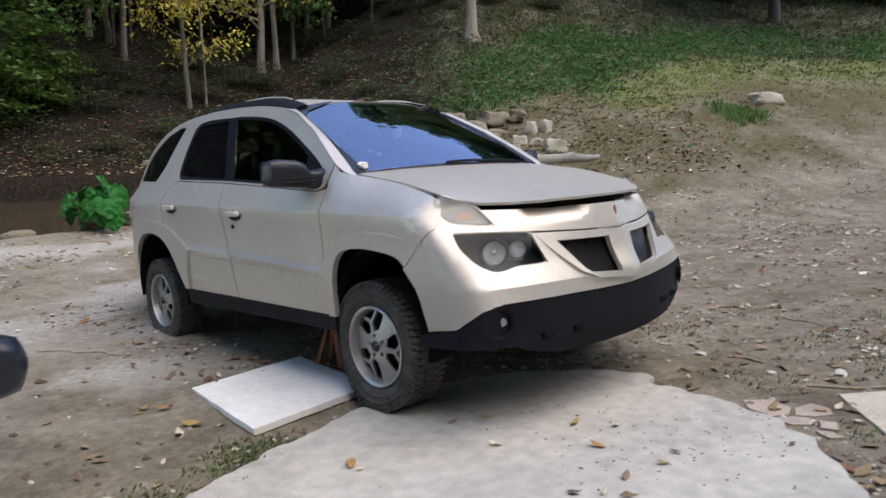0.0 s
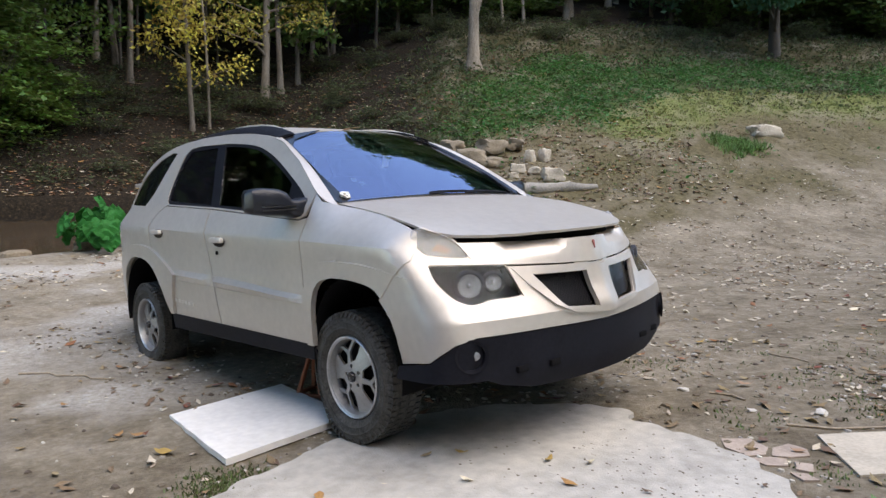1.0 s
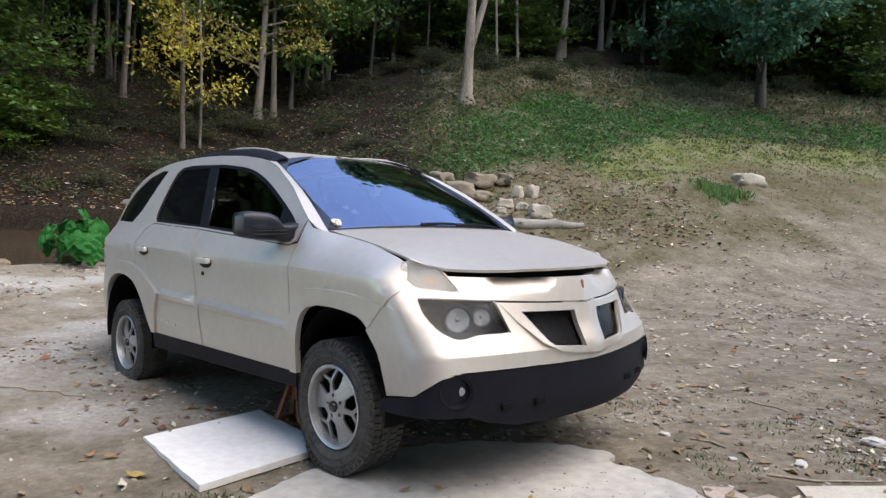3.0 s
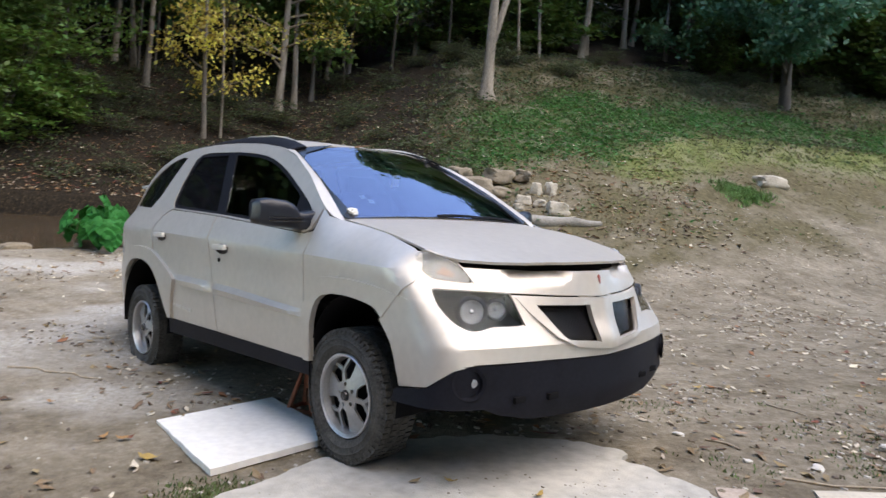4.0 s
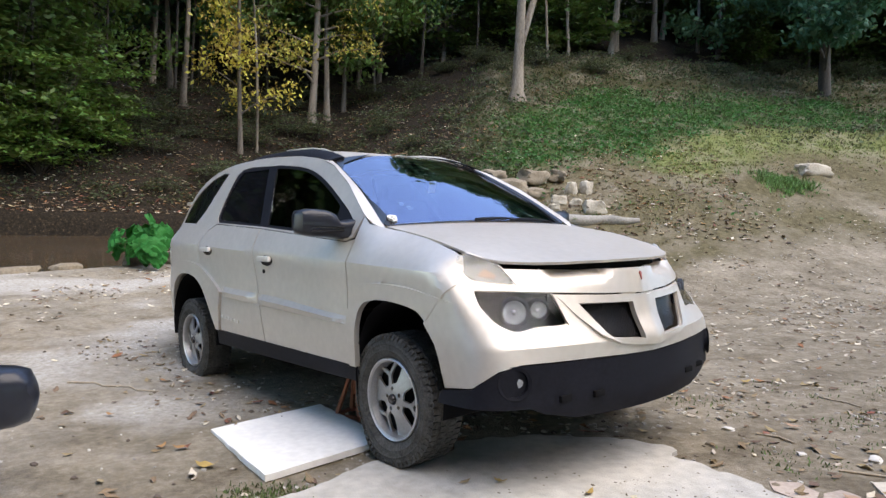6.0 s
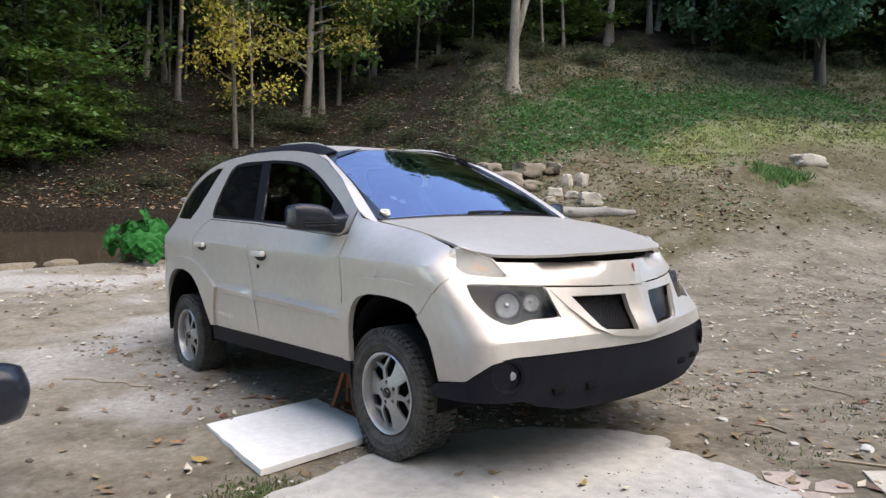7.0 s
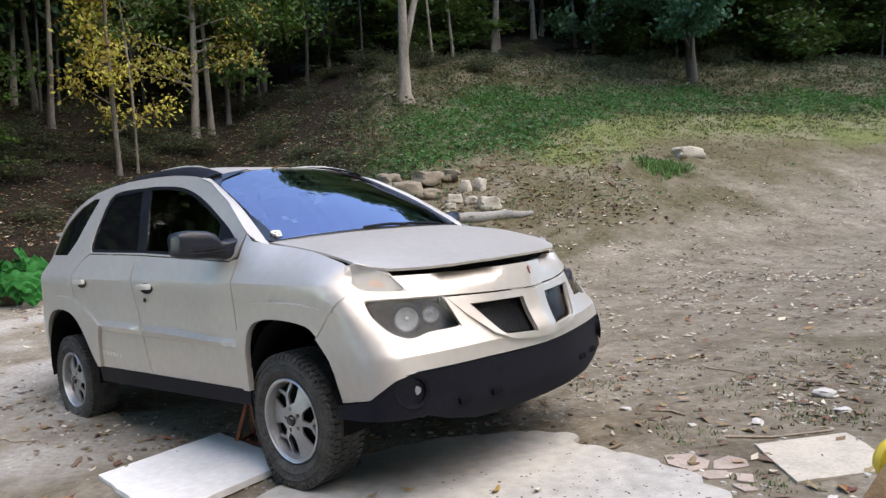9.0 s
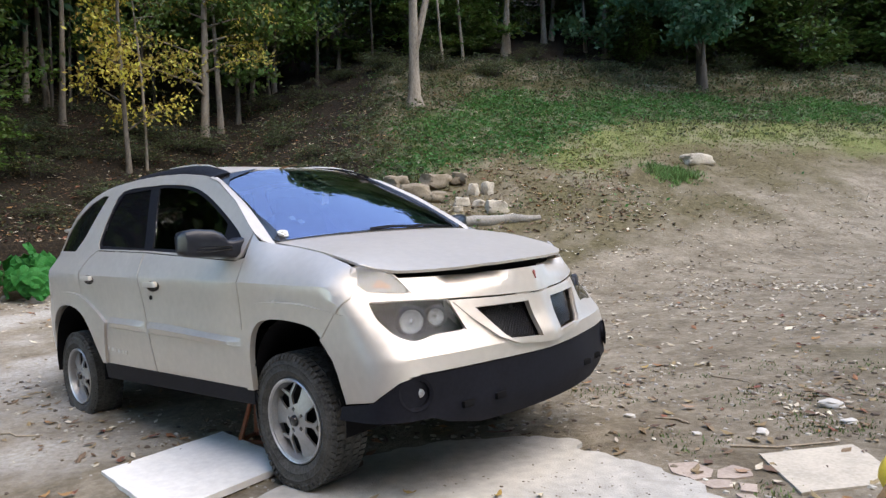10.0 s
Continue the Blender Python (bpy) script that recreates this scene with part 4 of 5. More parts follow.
def tree_mesh(seed, height_m, radius, bark, leaf, leaves, size, low=0.35, wide=0.28, fork=0, lean=0.0, spread=None, limbs=16, top=1.0):
    """A tapered trunk with limbs and an open crown of small leaves."""
    rng = np.random.default_rng(seed)
    t = new("tree")
    pts, rad = [], []
    dx, dy = rng.normal(0, 0.012, 2)
    for k in range(9):
        f = k / 8
        pts.append((lean * height_m * f + dx * height_m * f + 0.012 * height_m * math.sin(3 * f + seed), dy * height_m * f + 0.012 * height_m * math.sin(4 * f + 2 * seed), height_m * f - 0.3 * (k == 0)))
        rad.append(radius * ((2.3 if fork else 1.5) if k == 0 else 1) * (1 - 0.75 * f) + 0.006)
    pts.insert(1, (pts[0][0], pts[0][1], 0.3))
    rad.insert(1, radius * 1.15)
    bm = tube(pts, rad, 10)
    ends = []
    for k in range(limbs + fork):
        f = min(low + (top - low) * (k + rng.uniform()) / limbs, 0.98) if k < limbs else 0.27
        i = min(8, int(f * 9))
        base = Vector(pts[i]).lerp(Vector(pts[min(i + 1, 9)]), f * 9 - i)
        a = rng.uniform(0, 2 * math.pi)
        ln = height_m * wide * (1.15 - f * 0.7) * rng.uniform(0.6, 1.2)
        up = rng.uniform(0.2, 0.8)
        if k >= limbs:
            ln, up, a = height_m * 0.16, 4.0, 0.9
        mid = base + Vector((math.cos(a), math.sin(a), up)) * ln * 0.5
        end = base + Vector((math.cos(a + 0.3), math.sin(a + 0.3), up * 0.8)) * ln
        r0 = radius * (1 - f) * (0.42 if k < limbs else 0.85) + 0.01
        join(bm, tube([base, mid, end], [r0, r0 * (0.55 if k < limbs else 0.85), 0.008 if k < limbs else r0 * 0.6], 7))
        ends += [tuple(mid), tuple(end), tuple(mid.lerp(end, 0.5)), tuple(end + Vector(rng.normal(0, 0.25, 3)))]
    part("trunk", bm, bark, t)
    if leaves:
        quads("crown", leaf_cloud(rng, ends, leaves, size, spread or (height_m * 0.055, height_m * 0.055, height_m * 0.04)), leaf, t)
    return t


def stand(t, u, v, turn=0.0, scale=1.0):
    x, y = xy(u, v)
    t.matrix_world = Matrix.Translation((x, y, height(u, v) - 0.05)) @ Matrix.Rotation(turn, 4, "Z") @ Matrix.Scale(scale, 4)
    return t


WOOD = "trees of the wood"
OLIVE = leafy(mat("yellow_green_leaves", (0.38, 0.33, 0.075), 0.6, 0, 0.2, 1.5, island=0.55))
TEAL = leafy(mat("blue_green_leaves", (0.035, 0.12, 0.06), 0.6, 0, 0.2, 1.5, island=0.5))
named = [
    (tree_mesh(21, 8.8, 0.19, PALE_BARK, GREEN, 5000, 0.12, 0.5, 0.25, 1), 0.87, 23.3, 0.4, "pale forked trunk standing alone on the grassy bank"),
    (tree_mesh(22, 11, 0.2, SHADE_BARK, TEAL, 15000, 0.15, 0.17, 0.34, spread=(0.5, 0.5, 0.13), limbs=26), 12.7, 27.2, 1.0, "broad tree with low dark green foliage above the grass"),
    (tree_mesh(23, 8.5, 0.08, BARK, YELLOW, 2500, 0.08, 0.24, 0.16, spread=(0.22, 0.22, 0.24), top=0.85), -8.0, 21.8, 0.0, "slender tree with yellow autumn leaves"),
    (tree_mesh(24, 12, 0.14, PALE_BARK, OLIVE, 3000, 0.08, 0.2, 0.19, spread=(0.26, 0.26, 0.2), top=0.62), -6.83, 26.4, 2.0, "grey trunk among sparse yellow autumn leaves"),
]
for t, u, v, turn, label in named:
    tagged(stand(t, u, v, turn), label, "tree", WOOD)
bare = [tree_mesh(31, 8.5, 0.11, BARK, GREEN, 3200, 0.13, 0.55, 0.22), tree_mesh(32, 8.8, 0.15, PALE_BARK, GREEN, 3600, 0.13, 0.6, 0.22, 0, 0.02), tree_mesh(33, 9, 0.055, PALE_BARK, GREEN, 1200, 0.1, 0.6, 0.2, 0, -0.06)]
SPOTS = [(0, -11.1, 24.7, 1, 1), (1, -12.8, 25.7, 2, 0.8), (0, -12.3, 25.9, 3, 1), (0, -6.03, 31.9, 0.4, 1), (1, 5.26, 31.8, 0.2, 1), (1, 5.75, 32.5, 2.5, 0.95), (1, 8.15, 35.8, 4, 1), (1, 8.8, 37, 1.2, 0.9), (2, 2.24, 29.4, 0.3, 1), (2, 3.22, 30.7, 0.1, 1.2), (0, 9.6, 33.5, 3, 0.8), (2, -7.6, 22.2, 2, 0.8), (1, -6.4, 27.0, 5, 0.8)]
for i, (k, u, v, turn, sc) in enumerate(SPOTS):
    t = bare[k] if k in [s[0] for s in SPOTS[: i + 1]] and k not in [s[0] for s in SPOTS[:i]] else copy_thing(bare[k], Matrix())
    tagged(stand(t, u, v, turn, sc), "slim grey woodland trunk", "tree", WOOD)

# tall trees further up that close the wood overhead, then an unseen light-blocking ring
rng = np.random.default_rng(11)
tall = [tree_mesh(1, 12.5, 0.17, BARK, GREEN, 4200, 0.24, 0.28, 0.27), tree_mesh(2, 14, 0.22, BARK, DEEP, 4600, 0.26, 0.3, 0.24), tree_mesh(3, 9, 0.12, BARK, DEEP, 4200, 0.2, 0.12, 0.34)]
done = set()
for k in range(205):
    v = rng.uniform(27, 66)
    u = rng.uniform(-1, 1) * (v * 0.75 + 4) + 1
    if k >= 96:
        u, v = rng.uniform(14, 40), rng.uniform(33, 46)
    if k >= 120:
        u, v = rng.uniform(-42, -17), rng.uniform(-8, 26)
    # Ring out of view, added to keep low sky off the paint and lamps.
    if k >= 150:
        a = -2.75 + 3.1 * (k - 150) / 54 + rng.normal(0, 0.03)
        u, v = rng.uniform(20, 30) * math.cos(a), rng.uniform(20, 30) * math.sin(a)
    low = foot(u) + (20 if u > -1 else 9 if u > -17 else 1)
    v = v if k >= 150 else max(v, low + rng.uniform(0, 6))
    i = k % 3
    t = copy_thing(tall[i], Matrix()) if i in done else tall[i]
    done.add(i)
    # Ring trees are doubled where they hide sky from the car's near side.
    tagged(stand(t, u, v, rng.uniform(0, 6.28), rng.uniform(0.8, 1.2) * ((2.0 if a < -1.7 else 1.2) if k >= 150 else 0.68 if -8 < u < 20 and v < 60 else 1)), "woodland tree in dark green leaf; those behind the camera only block light", "tree", WOOD)


# heavy crowns over the wooded bank, added mainly above the view to shade it
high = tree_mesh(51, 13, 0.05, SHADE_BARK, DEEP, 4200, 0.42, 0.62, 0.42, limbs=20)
for k in range(55):
    u = rng.uniform(-22, -6) if k < 11 else rng.uniform(18, 32) if k < 37 else rng.uniform(-6, 18)
    v = foot(u) + (rng.uniform(2.5, 17) if u < -6 else rng.uniform(17, 32))
    t = high if k == 0 else copy_thing(high, Matrix())
    tagged(stand(t, u, v, rng.uniform(0, 6.28), rng.uniform(0.9, 1.05)), "added thin-trunked tree whose high crown shades the wood", "tree", WOOD)


def shrub(seed, w, h, leaf, n, size, low=0.45, many=12):
    rng = np.random.default_rng(seed)
    t = new("shrub")
    bm = bmesh.new()
    ends = []
    for k in range(many):
        a, r = rng.uniform(0, 6.28), rng.uniform(0.2, 1) * w / 2
        e = Vector((math.cos(a) * r, math.sin(a) * r, h * rng.uniform(low, 1)))
        join(bm, tube([(0, 0, -0.1), e * 0.5 + Vector((0, 0, 0.1)), e], [0.012, 0.008, 0.003], 5))
        for j in range(3):
            q = e * rng.uniform(0.4, 1.05)
            ends.append((q.x + rng.normal(0, w * 0.12), q.y + rng.normal(0, w * 0.12), q.z))
    part("stem", bm, SHADE_BARK, t)
    quads("foliage", leaf_cloud(rng, ends, n, size, (w * 0.09, w * 0.09, h * 0.018), 0.75), leaf, t)
    return t


FRESH = leafy(mat("fresh_green_leaves", (0.085, 0.155, 0.03), 0.55, 0, 0.2, 1.5, island=0.55))
GREY_GREEN = leafy(mat("dull_green_leaves", (0.06, 0.08, 0.036), 0.7, 0, 0.25, 1.5, island=0.5))
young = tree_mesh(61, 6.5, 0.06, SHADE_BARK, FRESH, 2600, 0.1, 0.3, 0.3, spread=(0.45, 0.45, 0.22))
for k, (u, v, sc) in enumerate(((-5, 30, 1.1), (-3, 31, 1.2), (-1.2, 33, 1.2), (-9.3, 27, 1), (-13.5, 23, 1.0), (-15, 22, 1.1), (-12.2, 21.5, 0.9), (3, 37, 1.3), (7, 41, 1.4), (-11, 30, 1.2), (-16.5, 24, 1.2), (11, 40, 1.3))):
    tagged(stand(young if k == 0 else copy_thing(young, Matrix()), u, v, k * 1.3, sc), "young tree with fresh green leaves in the wood", "tree", WOOD)
bushes = [shrub(41, 2.8, 3.4, FRESH, 3600, 0.095, 0.15, 34), shrub(42, 2.2, 1.0, GREY_GREEN, 1300, 0.045, 0.3, 16), shrub(43, 2.8, 4.2, GREEN, 4200, 0.1, 0.12, 36)]
used = set()


def plant_bush(k, u, v, sc, label):
    t = copy_thing(bushes[k], Matrix()) if k in used else bushes[k]
    used.add(k)
    tagged(stand(t, u, v, rng.uniform(0, 6.28), sc), label, "shrub", "undergrowth")


for u, v, sc in ((-11.8, 17.5, 1.0), (-13.2, 18.0, 1.2), (-14.6, 18.4, 1.1), (-12.6, 19.3, 1.2), (-16, 18.6, 1.3), (-14, 20.5, 1.3), (-11.2, 19.6, 0.8)):
    plant_bush(2 if sc > 1.15 else 0, u, v, sc, "leafy green sapling on the creek bank")
for k in range(34):
    u = rng.uniform(-16, -1.5)
    v = foot(u) + rng.uniform(1.0, 14)
    plant_bush(1, u, v, rng.uniform(0.5, 1.1), "low dull green undergrowth")
for k in range(34):
    u = rng.uniform(-3, 24)
    v = foot(u) + rng.uniform(15, 20) + 0.12 * max(0, u)
    plant_bush(1, u, v, rng.uniform(0.5, 1.0), "low dull green undergrowth")
for k in range(30):
    u = rng.uniform(-24, 28)
    v = foot(u) + rng.uniform(19, 32)
    plant_bush(2, u, v, rng.uniform(0.9, 1.8), "leafy green sapling under the trees")

for k in range(16):
    plant_bush(2, rng.uniform(15, 28), rng.uniform(30, 35), rng.uniform(1.2, 1.9), "leafy green sapling under the trees")

# grass, weeds and fallen leaves that nobody could count
def blades(rng, pts, hgt, wid, n):
    p = np.repeat(np.array(pts), n, 0)
    p[:, :2] += rng.normal(0, 0.05, (len(p), 2))
    a = rng.uniform(0, 6.28, len(p))
    d = np.stack([np.cos(a), np.sin(a), 0 * a], 1)
    hh = hgt * rng.uniform(0.5, 1.3, (len(p), 1))
    lean = np.stack([np.cos(a * 3), np.sin(a * 3), 0 * a], 1) * hh * 0.45
    up = np.array((0, 0, 1)) * hh
    w = wid * rng.uniform(0.7, 1.3, (len(p), 1))
    return np.stack([p - d * w, p + d * w, p + d * w * 0.25 + up + lean, p - d * w * 0.25 + up + lean], 1).reshape(-1, 3)


TURF = mat("grass_blades", (0.045, 0.12, 0.02), 0.7, 0, 0.3, 0.6, island=0.45)
STRAW = mat("dry_grass", (0.17, 0.14, 0.075), 0.8, 0, 0.25, 0.8, island=0.45)
FRESH_GRASS = mat("yellow_green_grass", (0.15, 0.18, 0.05), 0.7, 0, 0.3, 0.6, island=0.4)
WEED = mat("dull_weeds", (0.075, 0.072, 0.03), 0.8, 0, 0.3, 0.8, island=0.5)
gpts, spts, lpts, wpts = [], [], [], []
while len(gpts) + len(spts) + len(lpts) + len(wpts) < 26000:
    u, d = rng.uniform(-2, 26), rng.uniform(0, 19)
    v = foot(u) + d
    x, y = xy(u, v)
    e0 = lerp1(u, (0, 3.7, 8, 15, 40), (-0.6, -0.6, 1.4, 4.8, 8))
    wob = noise.fractal((x * 0.3, y * 0.3, 1), 1.0, 2.0, 4)
    dens = step01(0.6, 4.5, d - e0 + wob) ** 2 * step01(-2, 0.5, u + wob)
    zg, zl = turf_zone(u, d, wob)
    k = rng.uniform()
    if rng.uniform() < dens * (0.35 + 0.65 * max(zg, zl)):
        (lpts if k < zl * 0.8 else gpts if k < 0.1 + 0.85 * zg else wpts if rng.uniform() < max(step01(7, 10.5, d), 1 - step01(-0.5, 2, u)) else spts).append((x, y, rough_height(u, v) - 0.01))
tagged(quads("grass", blades(rng, gpts, 0.05, 0.016, 6), TURF), "rough green grass on the bank", "grass", kind="stuff")
tagged(quads("young_grass", blades(rng, lpts, 0.045, 0.014, 6), FRESH_GRASS), "yellow-green grass on the bank", "grass", kind="stuff")
tagged(quads("dry_grass", blades(rng, spts, 0.04, 0.012, 5), STRAW), "dry straw-coloured grass on the bank", "grass", kind="stuff")
tagged(quads("weeds", blades(rng, wpts, 0.09, 0.016, 4), WEED), "dull brownish weeds along the wood edge", "weeds", kind="stuff")
clump = [(*xy(7.15 + a, 16.9 + b), 0) for a, b in rng.normal(0, 0.27, (420, 2))]
tagged(quads("grass_clump", blades(rng, [(x, y, ground(x, y) - 0.01) for x, y, z in clump], 0.11, 0.012, 10), mat("clump_grass", (0.11, 0.2, 0.05), 0.7, 0, 0.3, 0.6, island=0.5)), "tall dark green clump of grass beside the rock", "grass", kind="stuff")

cover = np.array(gpts)[rng.integers(0, len(gpts), 16000)]
cover[:, :2] += rng.normal(0, 0.3, (16000, 2))
cover[:, 2] = [ground(x, y) + 0.06 for x, y, z in cover]
tagged(quads("ground_cover", leaf_cloud(rng, cover, 16000, 0.06, (0.1, 0.1, 0.025), 0.7), leafy(mat("ground_cover_leaves", (0.04, 0.13, 0.03), 0.65, 0, 0.25, 0.7, island=0.5))), "low leafy ground cover among the grass", "weeds", kind="stuff")

tops = np.array(wpts)[rng.integers(0, len(wpts), 9000)]
tops[:, :2] += rng.normal(0, 0.3, (9000, 2))
tops[:, 2] = [ground(x, y) + 0.1 for x, y, z in tops]
tagged(quads("weed_tops", leaf_cloud(rng, tops, 9000, 0.075, (0.12, 0.12, 0.06), 0.6), GREY_GREEN), "leafy dull green weeds along the wood edge", "weeds", kind="stuff")

low_pts = []
while len(low_pts) < 1500:
    u = rng.uniform(-17, 1)
    v = foot(u) + rng.uniform(0.6, 13)
    x, y = xy(u, v)
    if noise.fractal((x * 0.4, y * 0.4, 14), 1.0, 2.0, 3) + rng.uniform(-0.3, 0.3) > 0.05:
        low_pts.append((x, y, rough_height(u, v) + 0.1))
tagged(quads("forest_herbs", leaf_cloud(rng, low_pts, 26000, 0.05, (0.16, 0.16, 0.07), 0.6), GREY_GREEN), "low dull green herbs on the woodland floor", "weeds", kind="stuff")


# ---------------------------------------------------------------- things on the drive
def on_drive(x, y, lift=0.0, turn=0.0):
    """A pose on the ground at the car's own x and y, square to the drive."""
    p = PLACE @ Vector((x, y, 0))
    z = max(ground(p.x, p.y), p.z) if abs(x) < 4 else ground(p.x, p.y)
    return Matrix.Translation((p.x, p.y, z + lift)) @ PLACE.to_3x3().to_4x4() @ Matrix.Rotation(turn, 4, "Z")


def slab(name, poly, thick, material, lift, ragged=0.0, step=0.08, seed=0):
    """A flat piece with upright edges, drawn by its outline in the car's own axes."""
    pts = dense(poly, step)
    if ragged:
        pts = [(a + ragged * noise.noise((a * 9, b * 9, seed)), b + ragged * noise.noise((a * 9, b * 9, seed + 5))) for a, b in pts]
    bm = sheet(pts, lambda a, b: Vector((a, b, lift)), (), max(step, 0.12), thick)
    ob = part(name, bm, material, None, "", 30)
    ob.matrix_world = PLACE
    return ob


PAD = [(0.35, -3.2), (0.22, -2.5), (0.16, -1.95), (0.03, -1.55), (-0.05, -1.15), (-0.1, -0.85), (-0.08, -0.5), (0.05, -0.2), (0.25, 0.08), (0.5, 0.27), (0.76, 0.36), (0.88, 0.33), (0.92, 0.25), (1.24, 0.2), (1.55, 0.12), (1.82, -0.08), (2.05, -0.34), (2.35, -0.9), (2.7, -1.6), (3.6, -2.2), (4.2, -3.4), (3.4, -4.6), (1.6, -4.6)]
tagged(slab("pavement", PAD, 0.09, CONCRETE, 0.022, 0.05, 0.05), "broken pale concrete pad set in the dirt", "concrete pad", kind="structure")

tagged(slab("white_board", [(-1.19, -1.375), (-0.235, -1.485), (-0.30, -0.70), (-1.25, -0.59)], 0.034, WHITEBOARD, 0.045, 0.007), "white painted flat board lying on the dirt", "board")
CARD = mat("tan_board", (0.46, 0.41, 0.335), 0.85, 0, 0.18, 6, 0.2, 60)
tagged(slab("tan_board", [(1.71, 0.60), (2.0, 0.206), (2.336, 0.55), (2.046, 0.945)], 0.012, CARD, 0.012, 0.01), "pale tan square board lying on the dirt", "board")
FLAG = mat("pinkish_slate", (0.37, 0.3, 0.25), 0.9, 0, 0.2, 7, 0.4, 60)
for poly in ([(1.38, 0.28), (1.44, 0.18), (1.56, 0.15), (1.63, 0.21), (1.59, 0.31), (1.48, 0.37)], [(1.61, 0.31), (1.65, 0.22), (1.72, 0.24), (1.77, 0.3), (1.73, 0.38), (1.64, 0.4)], [(1.58, 0.14), (1.66, 0.08), (1.74, 0.13), (1.71, 0.21), (1.65, 0.2)], [(1.75, 0.2), (1.78, 0.12), (1.84, 0.14), (1.82, 0.22)], [(1.78, 0.08), (1.84, 0.02), (1.89, 0.06), (1.83, 0.11)]):
    tagged(slab("broken_flagstone", poly, 0.014, FLAG, 0.008, 0.022, 0.03, poly[0][0]), "thin broken pinkish flagstone piece beside the concrete", "stone", "broken flagstones")

ORANGE = mat("rusty_orange_paint", (0.24, 0.07, 0.03), 0.7, 0.2, 0.35, 12, 0.3, 80)
jack = tagged(thing("jack_stand", on_drive(-0.92, -0.52, 0.0, 0.4)), "rusty orange axle stand under the sill", "jack stand")
for a in range(4):
    ang = math.pi / 4 + a * math.pi / 2
    foot_p = Vector((math.cos(ang) * 0.13, math.sin(ang) * 0.13, 0))
    part("leg", tube([foot_p, foot_p * 0.25 + Vector((0, 0, 0.27))], [0.016, 0.014], 4), ORANGE, jack)
    nxt = Vector((math.cos(ang + math.pi / 2) * 0.13, math.sin(ang + math.pi / 2) * 0.13, 0))
    part("base_bar", tube([foot_p + Vector((0, 0, 0.02)), nxt + Vector((0, 0, 0.02))], [0.014, 0.014], 4), ORANGE, jack)
part("post", tube([(0, 0, 0.15), (0, 0, 0.37)], [0.02, 0.02], 10), ORANGE, jack)
part("saddle", box(0.12, 0.05, 0.025, (0, 0, 0.375), 0.008), ORANGE, jack)

# rocks
def rock_at(seed, u, v, sx, sy, sz, turn, label, material=ROCK, group="creek rocks"):
    x, y = xy(u, v)
    r = part("rock", stone(seed, sx * 0.8, sy * 0.75, sz * 0.72, None, 0.75, 0.34), material)
    r.matrix_world = Matrix.Translation((x, y, ground(x, y) - 0.03)) @ Matrix.Rotation(turn + 0.807, 4, "Z")
    tagged(r, label, "rock", group)


BROWN_ROCK = mat("brown_rock", (0.2, 0.165, 0.12), 0.95, 0, 0.35, 3, 0.7, 25)
rock_at(1, 8.32, 17.9, 1.05, 0.5, 0.46, 0.3, "long pale rock lying on the grass edge", ROCK, "")
rock_at(2, 2.35, 14.6, 0.58, 0.4, 0.42, 0.2, "smooth pale boulder at the foot of the bank")
for k, (u, v, a, b, c) in enumerate(((1.62, 14.9, 0.42, 0.35, 0.3), (1.95, 15.5, 0.36, 0.3, 0.42), (2.3, 15.7, 0.3, 0.3, 0.5), (1.5, 14.6, 0.3, 0.26, 0.2), (2.0, 14.9, 0.34, 0.3, 0.22))):
    rock_at(3 + k, u, v, a, b, c, k * 1.1, "pale creek stone piled against the bank")
for k, (u, v, a, b, c) in enumerate(((0.6, 15.2, 0.9, 0.6, 0.6), (1.1, 15.9, 0.9, 0.6, 0.5), (1.7, 16.3, 0.8, 0.5, 0.4), (0.2, 15.9, 0.8, 0.6, 0.5), (0.5, 14.6, 0.7, 0.5, 0.4), (1.1, 15.2, 0.6, 0.5, 0.35))):
    rock_at(12 + k, u, v, a, b, c, k * 0.7, "brown mossy ledge rock in the bank", BROWN_ROCK)
for k, (u, v, a, b, c) in enumerate(((-7.0, 9.7, 0.9, 0.4, 0.3), (-6.55, 10.3, 0.6, 0.35, 0.28), (-5.75, 11.1, 0.75, 0.4, 0.3), (-5.3, 11.6, 0.7, 0.45, 0.4), (-7.5, 9.0, 0.5, 0.3, 0.2))):
    rock_at(22 + k, u, v, a, b, c, 0.9 + 0.1 * k, "flat brown stone along the water's edge", BROWN_ROCK)

LOGWOOD = mat("weathered_log", (0.25, 0.235, 0.21), 0.95, 0, 0.4, 4, 0.8, 25)
pts = []
for k in range(7):
    u, v = 1.5 + 1.7 * k / 6, 13.95 + 0.2 * k / 6 + 0.02 * math.sin(k * 2.3)
    pts.append((*xy(u, v), height(u, v) + 0.03 + 0.008 * math.sin(k * 2)))
tagged(part("log", tube(pts, [0.1, 0.125, 0.13, 0.11, 0.115, 0.085, 0.06], 12), LOGWOOD), "weathered grey log lying at the drive's edge", "log")

